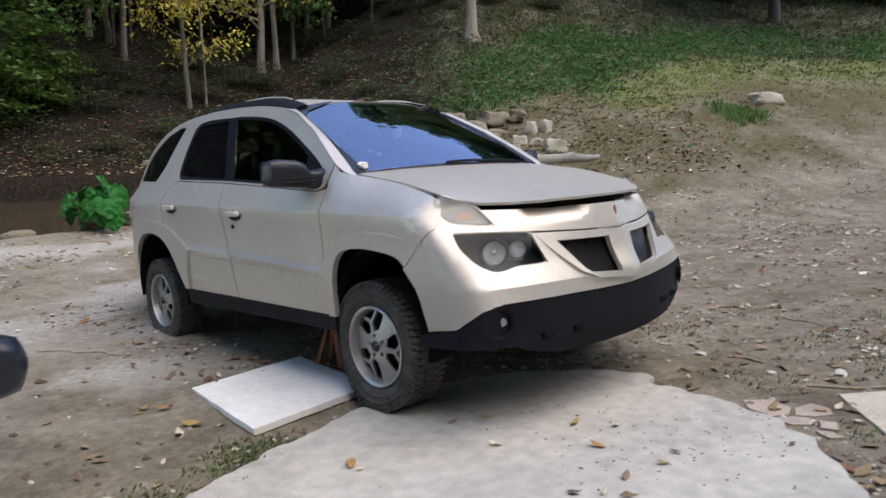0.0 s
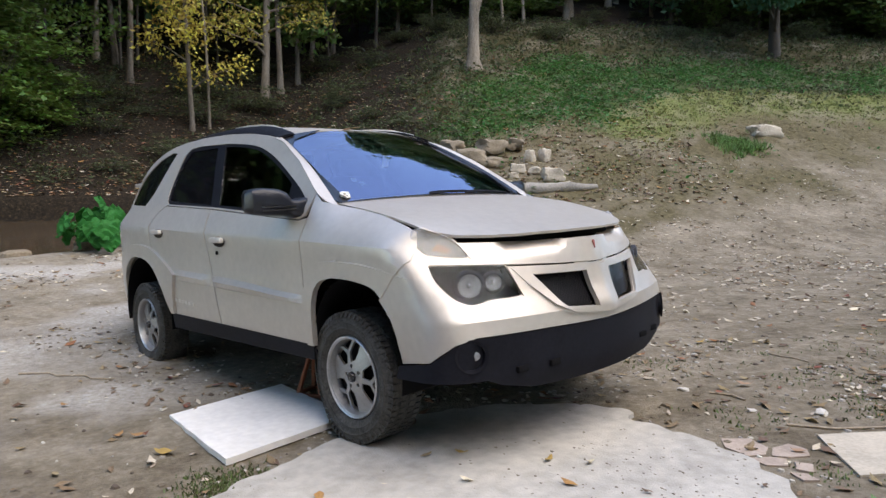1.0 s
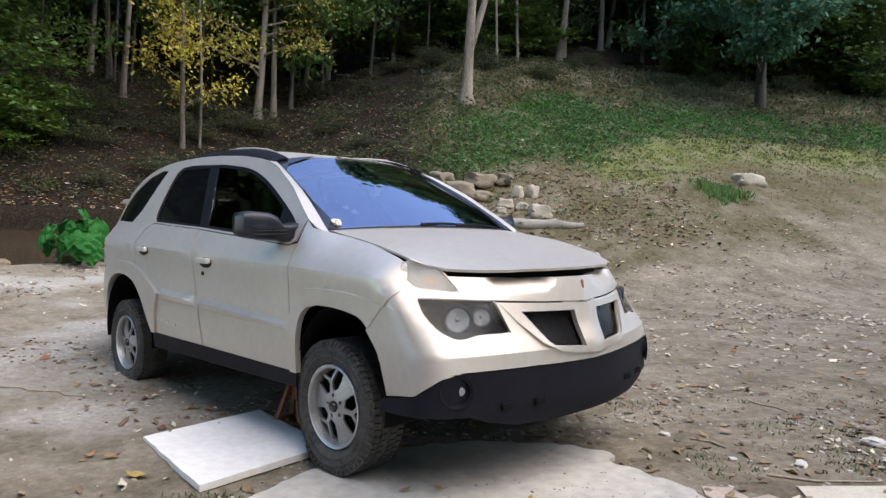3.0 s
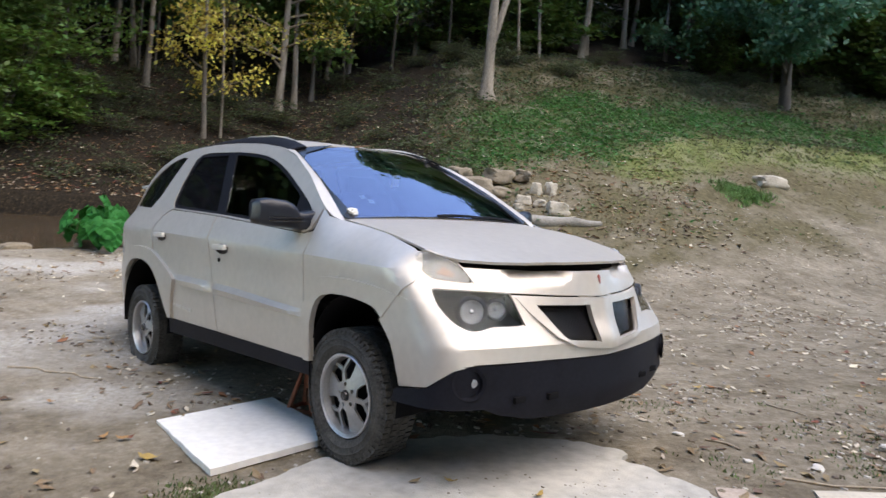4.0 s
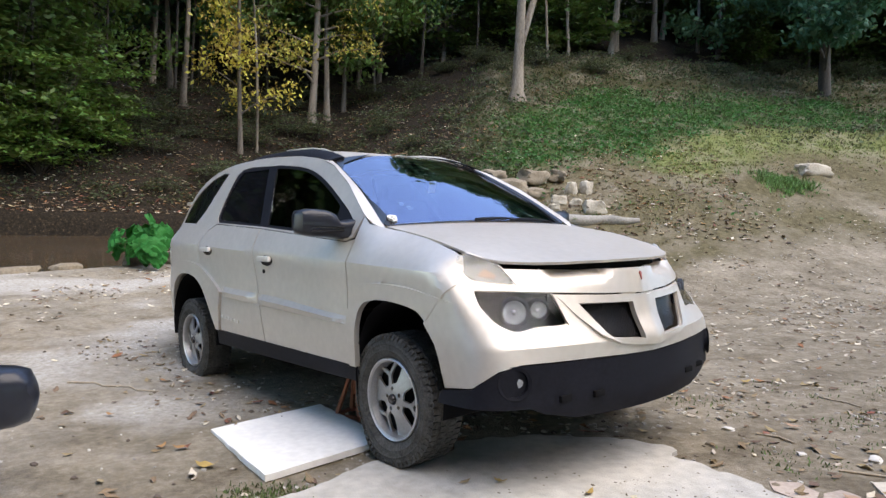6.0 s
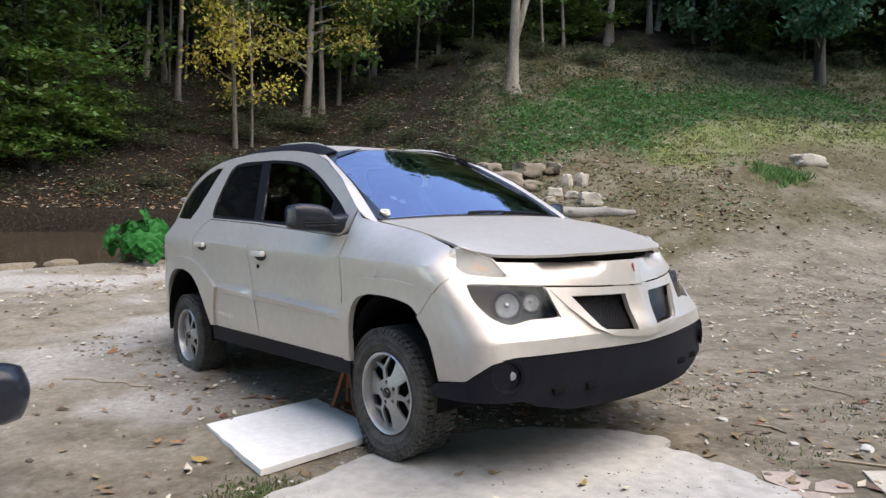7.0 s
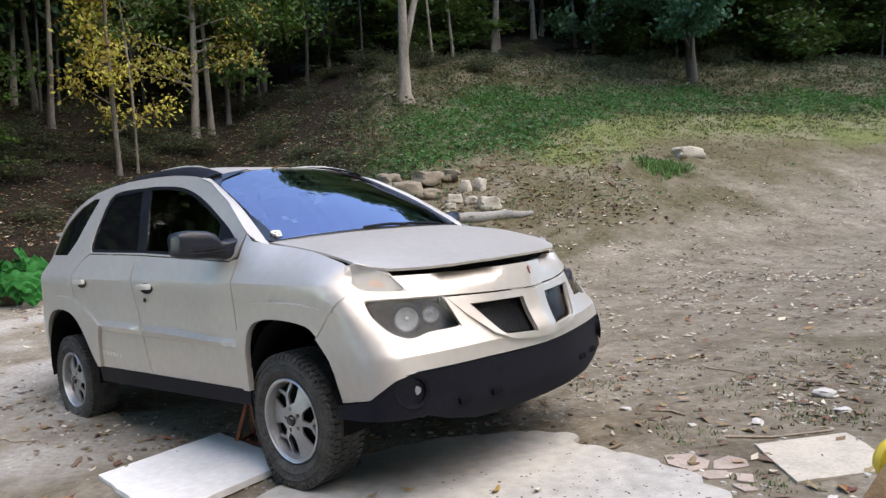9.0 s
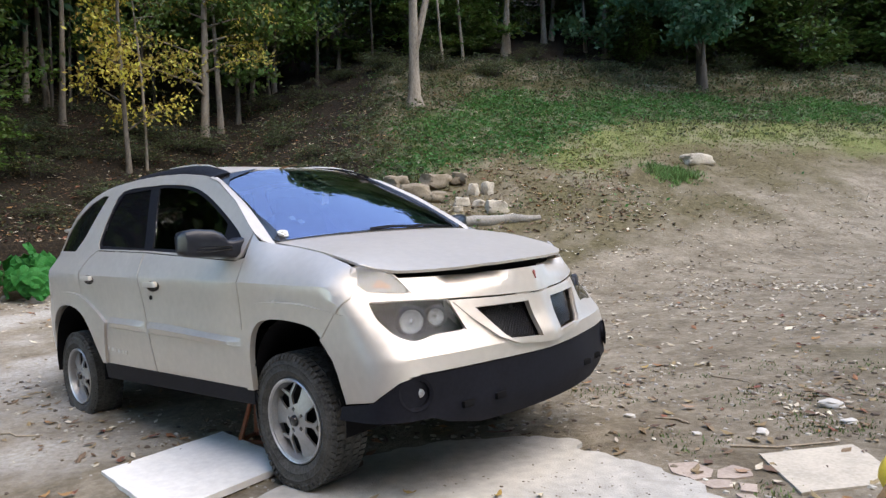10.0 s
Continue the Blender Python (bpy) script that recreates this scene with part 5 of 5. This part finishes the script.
# elephant-ear plant on the bank
ear = leafy(mat("big_green_leaf", (0.022, 0.19, 0.04), 0.6, 0, 0.3, 6, 0.2, 30, spec=0.2))
px, py = xy(-5.55, 10.9)
taro = tagged(thing("elephant_ear_plant", Matrix.Translation((px, py, height(-5.55, 10.9)))), "bright green elephant-ear plant on the creek bank", "plant")
for k, (a, r, h, s, tip) in enumerate(((3.6, 0.42, 0.42, 0.36, 0.3), (2.6, 0.28, 0.62, 0.4, 0.5), (0.3, 0.1, 0.78, 0.42, 0.7), (-0.3, 0.38, 0.62, 0.44, 0.9), (-0.9, 0.5, 0.5, 0.4, 0.6), (1.6, 0.2, 0.5, 0.36, 0.4), (4.5, 0.25, 0.45, 0.4, 0.7), (5.2, 0.4, 0.4, 0.42, 0.8), (4.0, 0.5, 0.55, 0.4, 0.7), (3.1, 0.5, 0.3, 0.34, 0.9), (5.9, 0.3, 0.68, 0.36, 0.8), (2.1, 0.45, 0.5, 0.34, 0.5), (0.9, 0.35, 0.6, 0.36, 0.6), (4.8, 0.12, 0.6, 0.38, 0.9), (3.9, 0.3, 0.3, 0.36, 1.1), (5.5, 0.55, 0.28, 0.34, 1.0))):
    d = Vector((math.cos(a + 0.8), math.sin(a + 0.8), 0))
    top = d * r + Vector((0, 0, h))
    stalk = part("stalk", tube([(0, 0, 0), d * r * 0.4 + Vector((0, 0, h * 0.6)), top], [0.016, 0.012, 0.009], 6), ear, taro)
    shape = rounded([(0, 0.12), (0.3, 0.3), (0.42, 0.05), (0.38, -0.28), (0.0, -0.62), (-0.38, -0.28), (-0.42, 0.05), (-0.3, 0.3)], 3)
    lf = sheet([(x * s * (1.12 + 0.1 * math.sin(9 * y + k)), y * s * 1.15) for x, y in shape], lambda x, y: Vector((x, y, -0.35 * x * x / s - 0.25 * y * y / s + 0.022 * math.sin(16 * (y + abs(x)) / s))), (), 0.06, 0.003)
    bmesh.ops.transform(lf, matrix=Matrix.Translation(top) @ Matrix.Rotation(a + 0.8 + math.pi / 2, 4, "Z") @ Matrix.Rotation(tip + 0.35, 4, "X"), verts=lf.verts)
    part("leaf", lf, ear, taro)


# ---------------------------------------------------------------- litter of the drive
rng = np.random.default_rng(5)


def on_pad(x, y):
    p = PLACE.inverted() @ Vector((x, y, 0.1012 * x))
    return inside((p.x, p.y), PAD)


def strewn(n, dens, lo=(-9, 2.0), hi=(16, 17)):
    """Places on the open drive, thinned by dens(u, v, x, y)."""
    out = []
    while len(out) < n:
        v = lo[1] + (hi[1] - lo[1]) * rng.uniform() ** 1.6
        u = rng.uniform(-0.8, 0.85) * v + rng.normal(0, 0.5)
        if not lo[0] < u < hi[0] or v > foot(u) + 4 or v > near_bank(u) - 0.2 and u < -2:
            continue
        x, y = xy(u, v)
        if rng.uniform() < dens(u, v, x, y) * (0.05 if on_pad(x, y) else 1):
            out.append((x, y, rough_height(u, v), u, v))
    return out


def chips(pts, size, tall, seed):
    """Small angular stones."""
    r = np.random.default_rng(seed)
    v, f = [], []
    for x, y, z, u, w in pts:
        s = size * r.uniform(0.4, 1.0) ** 2 * (1 + 0.06 * w) + 0.006
        if on_pad(x, y):
            z = 0.1012 * x + 0.0047 * y + 0.02
            s *= 0.5
        a, k = r.uniform(0, 6.28), len(v)
        for j in range(5):
            b = a + j * 1.257
            q = s * r.uniform(0.7, 1.2)
            v.append((x + math.cos(b) * q, y + math.sin(b) * q * 0.75, z - 0.004))
            v.append((x + math.cos(b) * q * 0.7, y + math.sin(b) * q * 0.5, z + s * tall * r.uniform(0.6, 1)))
        f += [(k + 2 * j, k + 2 * ((j + 1) % 5), k + 2 * ((j + 1) % 5) + 1, k + 2 * j + 1) for j in range(5)]
        f.append(tuple(k + 2 * j + 1 for j in range(5)))
    return v, f


def stuff(name, vf, material, label, category):
    me = bpy.data.meshes.new(name)
    me.from_pydata(vf[0], [], vf[1])
    me.materials.append(material)
    return tagged(new(name, me), label, category, kind="stuff")


PEBBLE = mat("pale_pebbles", (0.36, 0.335, 0.295), 0.9, 0, 0.2, 9, island=0.35)
CLOD = mat("dark_clods", (0.12, 0.095, 0.07), 0.95, 0, 0.3, 9, island=0.4)
patchy = lambda u, v, x, y: (1 - 0.8 * step01(-0.5, -2, u)) * 0.25 + 0.75 * step01(-0.1, 0.4, noise.fractal((x * 0.7, y * 0.7, 31), 1.0, 2.0, 3))
stuff("pebbles", chips(strewn(2600, patchy), 0.015, 0.45, 1), PEBBLE, "small pale stones strewn over the dirt", "pebbles")
stuff("clods", chips(strewn(1200, patchy), 0.022, 0.4, 2), CLOD, "dark crumbs of earth and bark on the drive", "dirt clods")


def fallen(pts, size, seed):
    r = np.random.default_rng(seed)
    v, f = [], []
    for x, y, z, u, w in pts:
        if on_pad(x, y):
            z = 0.1012 * x + 0.0047 * y + 0.024
        s, a = size * r.uniform(0.5, 1.3), r.uniform(0, 6.28)
        c, d = math.cos(a), math.sin(a)
        k = len(v)
        for p, q, h in ((-1, 0, 0.0), (-0.3, 0.42, 0.18), (0.35, 0.36, 0.1), (1, 0, 0.3), (0.35, -0.4, 0.22), (-0.3, -0.36, 0.05)):
            v.append((x + s * (p * c - q * d), y + s * (p * d + q * c), z + 0.006 + s * h * r.uniform(0, 2.2)))
        f += [(k, k + 1, k + 2, k + 3), (k, k + 3, k + 4, k + 5)]
    return v, f


BROWN_LEAF = mat("dead_leaves", (0.19, 0.13, 0.08), 0.8, 0, 0.2, 9, island=0.45)
PALE_LEAF = mat("bleached_leaves", (0.5, 0.44, 0.35), 0.8, 0, 0.2, 9, island=0.3)
RUST_LEAF = mat("rust_leaves", (0.24, 0.1, 0.05), 0.8, 0, 0.2, 9, island=0.5)
stuff("dead_leaves", fallen(strewn(1500, patchy), 0.038, 3), BROWN_LEAF, "curled brown leaves fallen on the drive", "fallen leaves")
stuff("bleached_leaves", fallen(strewn(600, patchy), 0.027, 4), PALE_LEAF, "pale bleached leaves fallen on the drive", "fallen leaves")
stuff("rust_leaves", fallen(strewn(170, patchy), 0.045, 6), RUST_LEAF, "rust-coloured leaves fallen on the drive", "fallen leaves")

crumbs = []
for k in range(260):
    a, b = rng.normal(1.35, 0.35), rng.normal(-0.35, 0.3)
    p = PLACE @ Vector((a, b, 0))
    if inside((a, b), PAD):
        crumbs.append((p.x, p.y, p.z, 0.0, 0.0))
stuff("pad_crumbs", chips(crumbs, 0.014, 0.5, 21), CLOD, "dark crumbs scattered on the concrete pad", "dirt clods")

far_side = lambda u, v, x, y: patchy(u, v, x, y) * step01(5, 8, v)
stuff("far_leaves", fallen(strewn(900, far_side), 0.045, 13), BROWN_LEAF, "brown leaves strewn up the drive", "fallen leaves")
stuff("far_pale_leaves", fallen(strewn(1700, far_side), 0.042, 14), PALE_LEAF, "pale leaves strewn up the drive", "fallen leaves")

# leaf litter of the wood and the far bank
wood_pts = []
while len(wood_pts) < 13000:
    u = rng.uniform(-20, 6)
    v = foot(u) + 13 * rng.uniform() ** 1.4
    if u > -1 and v < foot(u) + 1.5:
        continue
    x, y = xy(u, v)
    wood_pts.append((x, y, rough_height(u, v), u, v))
stuff("wood_litter", fallen(wood_pts[:7600], 0.07, 7), BROWN_LEAF, "brown leaf litter under the trees", "leaf litter")
stuff("wood_litter_pale", fallen(wood_pts[7600:10000], 0.06, 8), PALE_LEAF, "pale leaf litter under the trees", "leaf litter")
stuff("wood_litter_rust", fallen(wood_pts[10000:], 0.065, 9), RUST_LEAF, "rust leaf litter under the trees", "leaf litter")

# tufts of grass on the drive
tuft_pts = []
for cx, cy, n, r in ((0.1, -1.75, 70, 0.1), (-0.02, -1.5, 50, 0.09), (0.14, -2.1, 60, 0.12), (-0.05, -1.62, 60, 0.08), (1.75, 1.2, 30, 0.2), (1.95, 1.3, 25, 0.15), (1.55, 1.75, 12, 0.2), (2.05, 2.0, 26, 0.3), (2.4, 1.7, 18, 0.3), (1.3, 1.5, 8, 0.12), (1.2, 0.62, 9, 0.15), (1.35, 0.7, 8, 0.1), (0.75, 2.2, 10, 0.2), (1.2, 2.6, 14, 0.3), (0.45, 1.35, 14, 0.2), (0.7, 1.5, 10, 0.2), (1.95, 0.15, 12, 0.07), (1.7, 3.0, 22, 0.4), (2.5, 3.2, 24, 0.5), (2.8, 2.5, 24, 0.4)):
    for k in range(n):
        p = PLACE @ Vector((cx + rng.normal(0, r), cy + rng.normal(0, r * 0.6), 0))
        tuft_pts.append((p.x, p.y, ground(p.x, p.y) - 0.01))
tagged(quads("grass_tufts", blades(rng, np.repeat(tuft_pts, 2, 0) + rng.normal(0, 0.03, (2 * len(tuft_pts), 3)) * (1, 1, 0), 0.02, 0.006, 6), mat("tuft_grass", (0.1, 0.14, 0.05), 0.75, 0, 0.3, 0.8, island=0.5)), "short green grass tufts in the dirt", "grass", kind="stuff")


# ---------------------------------------------------------------- single small things
def leaf_thing(x, y, s, turn, material, label, lift=0.0):
    s *= 0.72
    shape = rounded([(-1, 0), (-0.4, 0.42), (0.3, 0.38), (1, 0), (0.3, -0.4), (-0.4, -0.36)], 2, (0, 3))
    bm = sheet([(a * s, b * s) for a, b in shape], lambda a, b: Vector((a, b, 0.5 * a * a / s + 0.9 * b * b / s + 0.25 * s * noise.noise((a * 3 / s + x * 9, b * 3 / s, y)))), (), s * 0.5, 0.001)
    ob = part("fallen_leaf", bm, material)
    p = PLACE @ Vector((x, y, 0))
    z = p.z + 0.026 if inside((x, y), PAD) else ground(p.x, p.y) + 0.01
    ob.matrix_world = Matrix.Translation((p.x, p.y, z + lift)) @ PLACE.to_3x3().to_4x4() @ Matrix.Rotation(turn, 4, "Z")
    tagged(ob, label, "leaf", "fallen leaves")


GOLD = mat("gold_leaf", (0.36, 0.24, 0.07), 0.7, 0, 0.25, 30)
LIME = mat("green_fallen_leaf", (0.09, 0.19, 0.06), 0.6, 0, 0.2, 30)
PINK = mat("tan_leaf", (0.36, 0.22, 0.14), 0.7, 0, 0.2, 30)
for x, y, s, a, m, text in ((0.56, -0.68, 0.05, 0.3, GOLD, "golden leaf on the concrete"), (0.93, -0.49, 0.05, 1.8, GOLD, "golden leaf on the concrete"), (2.12, -0.02, 0.06, 2.4, LIME, "fresh green leaf beside the tan board"),
                            (1.1, 1.24, 0.07, 0.4, PINK, "tan oak leaf on the dirt"), (-0.98, -1.62, 0.07, 1.0, RUST_LEAF, "rust-coloured leaf by the white board"), (-1.08, -1.7, 0.06, 2.2, RUST_LEAF, "rust-coloured leaf by the white board"),
                            (-0.62, -1.62, 0.09, 0.7, GOLD, "long yellow leaf beside the white board"), (-0.55, -1.72, 0.07, 2.9, PALE_LEAF, "pale dry leaf beside the white board"), (-1.9, -1.75, 0.05, 0.5, RUST_LEAF, "rust-coloured leaf on the dirt"),
                            (1.72, 0.33, 0.05, 0.5, PINK, "orange leaf on a broken flagstone"), (2.3, 1.05, 0.08, 0.2, RUST_LEAF, "rust-coloured leaf behind the tan board"), (2.42, 1.2, 0.09, 1.4, RUST_LEAF, "rust-coloured leaf behind the tan board"),
                            (2.36, 0.92, 0.07, 2.4, PINK, "tan oak leaf behind the tan board"), (0.35, 2.2, 0.07, 1.2, GOLD, "golden leaf on the dirt"), (0.5, 1.62, 0.06, 0.2, RUST_LEAF, "rust-coloured leaf on the dirt"), (0.2, 1.55, 0.06, 0.9, RUST_LEAF, "rust-coloured leaf on the dirt")):
    leaf_thing(x, y, s, a, m, text)


def twig(pts, r, label):
    q = []
    for x, y in pts:
        p = PLACE @ Vector((x, y, 0))
        q.append((p.x, p.y, ground(p.x, p.y) + r * 0.8))
    tagged(part("twig", tube(q, [r * (1 - 0.5 * i / len(q)) for i in range(len(q))], 6), TWIG), label, "twig", "twigs")


TWIG = mat("dry_twig", (0.34, 0.28, 0.21), 0.9, 0, 0.3, 20)
twig([(0.9, 2.13), (1.0, 2.09), (1.09, 2.1), (1.2, 2.05)], 0.007, "thin dry twig on the dirt")
twig([(-2.95, -1.78), (-2.8, -1.62), (-2.68, -1.6), (-2.52, -1.45), (-2.42, -1.44), (-2.3, -1.32)], 0.008, "crooked dry twig behind the rear wheel")
twig([(1.55, 0.66), (1.75, 0.75), (1.98, 0.97)], 0.008, "dry twig along the tan board")
twig([(1.0, 0.98), (1.12, 1.0), (1.22, 0.95)], 0.009, "short dry twig on the dirt")

WHITE_STONE = mat("white_stone", (0.52, 0.5, 0.46), 0.9, 0, 0.15, 8, 0.4, 40)
for k, (x, y, sx, sy, sz) in enumerate(((1.80, 1.64, 0.13, 0.09, 0.06), (1.33, 0.78, 0.04, 0.035, 0.03), (1.62, 0.95, 0.07, 0.05, 0.04), (0.08, 1.4, 0.07, 0.05, 0.03), (0.85, 0.95, 0.06, 0.04, 0.03), (1.95, 1.35, 0.07, 0.06, 0.03), (2.15, 0.12, 0.06, 0.03, 0.015), (2.3, 0.2, 0.035, 0.03, 0.02))):
    st = part("stone", stone(60 + k, sx, sy, sz * 0.8, None, 0.85, 0.45), WHITE_STONE)
    st.matrix_world = on_drive(x, y, -0.005, k * 0.8)
    tagged(st, "small white stone lying in the dirt", "stone", "white stones")

# crumpled tissue and a leaf on the car
tissue = bmesh.new()
bmesh.ops.create_icosphere(tissue, subdivisions=3, radius=0.03)
for v in tissue.verts:
    d = v.co.normalized()
    v.co *= 1 + 0.5 * noise.noise(d * 3.3) + 0.25 * noise.noise(d * 8)
    v.co.z *= 0.7
tis = part("crumpled_tissue", tissue, PAPER)
tis.matrix_world = PLACE @ pose(-0.27, -0.675, 1.283)
tagged(tis, "crumpled white tissue at the windscreen corner", "tissue")

roof_leaf = part("fallen_leaf", sheet([(-0.06, 0), (-0.02, 0.025), (0.06, 0.004), (-0.01, -0.025)], lambda a, b: Vector((a * 0.6, a + b, 0.3 * abs(b) + 0.012 * math.sin(30 * a))), (), 0.02, 0.001), PINK)
roof_leaf.matrix_world = PLACE @ Matrix.Translation(roof(-1.0, -0.1) + Vector((0.0, 0, 0.016)))
tagged(roof_leaf, "dry tan leaf lying on the car roof's front edge", "leaf", "fallen leaves")

# shovel grip and plank at the drive's edge
GRIP = mat("yellow_plastic", (0.72, 0.52, 0.05), 0.4, 0, 0.08, 20)
PLANK = mat("brown_plank", (0.3, 0.19, 0.1), 0.8, 0, 0.25, 12, 0.4, 60)
base = on_drive(2.475, -0.434)
shovel = tagged(thing("shovel", base), "shovel standing upright with a yellow plastic D-grip", "shovel")
turn_in = Matrix.Rotation(math.radians(44), 4, "Z")
loop = [(0.062 * math.cos(a) * (1.0 if math.sin(a) > 0 else 0.9), 0, 0.375 + 0.062 * math.sin(a)) for a in [2 * math.pi * k / 20 for k in range(20)]]
ringm = bmesh.new()
prev = None
for k in range(21):
    c, d = Vector(loop[k % 20]), Vector((loop[k % 20][0], 0, loop[k % 20][2] - 0.375)).normalized()
    r = [ringm.verts.new(c + d * 0.025 * math.cos(t) + Vector((0, 0.024 * math.sin(t), 0))) for t in [2 * math.pi * j / 8 for j in range(8)]] if k < 20 else start_ring
    if prev:
        for j in range(8):
            ringm.faces.new((prev[j], prev[(j + 1) % 8], r[(j + 1) % 8], r[j]))
    else:
        start_ring = r
    prev = r
bmesh.ops.transform(ringm, matrix=turn_in, verts=ringm.verts)
part("grip", ringm, GRIP, shovel, "yellow plastic D-grip")
neck = tube([(0, 0, 0.33), (0, 0, 0.24), (0, 0, 0.14)], [0.055, 0.04, 0.022], 12)
bmesh.ops.transform(neck, matrix=turn_in, verts=neck.verts)
part("socket", neck, GRIP, shovel, "yellow plastic socket")
part("shaft", tube([(0, 0, 0.16), (0, 0, -0.01)], [0.018, 0.018], 10), PLANK, shovel)
plank = part("plank", box(0.85, 0.1, 0.03, (0.42, -0.05, 0), 0.006), PLANK)
lie = Vector((0.468, 0.382, 0.797)).normalized()
face = (Vector((2.85, -2.85, 1.22)) - Vector((2.43, -0.53, 0.37))).normalized()
face = (face - lie * face.dot(lie)).normalized()
side = face.cross(lie)
plank.matrix_world = PLACE @ Matrix(((lie.x, side.x, face.x, 2.214), (lie.y, side.y, face.y, -0.711), (lie.z, side.z, face.z, 0.0), (0, 0, 0, 1)))
tagged(plank, "rough brown plank leaning beside the shovel", "plank")

# a dark parked car, of which only the wing mirror reaches into view
along = Vector((0.692 * -0.65 - 0.722 * 0.76, 0.722 * -0.65 + 0.692 * 0.76, 0)).normalized()
swing = Matrix.Rotation(math.radians(-10), 3, "Z") @ along
left = Vector((-swing.y, swing.x, 0))
tip = PLACE @ Vector((0.985, -2.63, 0.845))
NAVY = mat("dark_blue_paint", (0.012, 0.016, 0.03), 0.25, 0, 0.1, 3, coat=0.6)
mid = tip + left * 1.14 - swing * 0.35
dark = thing("parked_car", Matrix.Translation((mid.x, mid.y, ground(mid.x, mid.y))) @ Matrix.Rotation(math.atan2(swing.y, swing.x), 4, "Z"))
tagged(dark, "dark parked car beside the drive", "car")
tip_z = tip.z - ground(mid.x, mid.y)
prof = [(-2.1, 0.3), (-2.2, 0.6), (-2.15, 0.92), (-1.7, 1.0), (-1.1, 1.36), (0.05, 1.4), (0.75, 0.98), (1.7, 0.86), (2.12, 0.66), (2.15, 0.35), (1.8, 0.24), (-1.8, 0.24)]
hull = bmesh.new()
rows = []
for y, k in ((-0.88, 0.93), (-0.84, 0.98), (0.0, 1.0), (0.84, 0.98), (0.88, 0.93)):
    rows.append([hull.verts.new((x * k, y * (1 - 0.28 * step01(0.95, 1.4, z)), 0.62 + (z - 0.62) * k)) for x, z in rounded(prof, 3)])
for a, b in zip(rows, rows[1:]):
    for k in range(len(a)):
        hull.faces.new((a[k], b[k], b[(k + 1) % len(a)], a[(k + 1) % len(a)]))
hull.faces.new(rows[0])
hull.faces.new(rows[-1][::-1])
bmesh.ops.recalc_face_normals(hull, faces=hull.faces[:])
part("body", hull, NAVY, dark)
for s in (-1, 1):
    pane = [(-1.35, 1.02), (-1.05, 1.28), (0.02, 1.31), (0.55, 1.0)]
    part("side_window", sheet(pane, lambda x, z, s=s: Vector((x, s * (0.885 - 0.24 * step01(0.95, 1.4, z)), z)), (), 0.12, 0.006, s > 0), PRIVACY, dark)
    m = bmesh.new()
    bmesh.ops.create_icosphere(m, subdivisions=3, radius=0.5)
    for v in m.verts:
        k = max(abs(v.co.x), abs(v.co.y), abs(v.co.z)) * 2
        v.co = Vector((v.co.x * 0.12, v.co.y * 0.25, v.co.z * 0.15)) / max(k, 0.6) ** 0.5
    bmesh.ops.translate(m, vec=(0.35, s * 1.02, tip_z), verts=m.verts)
    part("wing_mirror", m, SLATE, dark, "glossy black wing mirror")
for x, y, rz in ((1.32, -0.78, 0), (-1.32, -0.78, 0), (1.32, 0.78, 180), (-1.32, 0.78, 180)):
    w = copy_thing(first, pose(x, y, 0.325, 0, 30, rz) @ Matrix.Scale(0.92, 4))
    w.parent = dark

# a small trailer at the edge of the drive
DECK = mat("trailer_steel", (0.03, 0.03, 0.032), 0.6, 0.4, 0.3, 5, 0.2, 60)
tx, ty = xy(-4.86, 6.25)
trailer = thing("utility_trailer", Matrix.Translation((tx, ty, ground(tx, ty))) @ Matrix.Rotation(math.atan2(along.y, along.x) + 0.12, 4, "Z"))
tagged(trailer, "small black utility trailer parked on the gravel", "trailer")
part("deck", box(1.7, 1.0, 0.06, (0, 0.68, 0.36), 0.01), DECK, trailer)
for y in (0.2, 1.16):
    part("side_rail", box(1.7, 0.03, 0.16, (0, y, 0.44), 0.006), DECK, trailer)
part("axle", tube([(0, 0.05, 0.3), (0, 1.32, 0.3)], [0.025, 0.025], 10), DECK, trailer)
part("drawbar", tube([(0.8, 0.68, 0.34), (1.7, 0.68, 0.34)], [0.03, 0.03], 8), DECK, trailer)
for y, rz in ((0.0, 0), (1.36, 180)):
    w = copy_thing(first, pose(0, y, 0.30, 0, 12, rz) @ Matrix.Scale(0.86, 4))
    w.parent = trailer
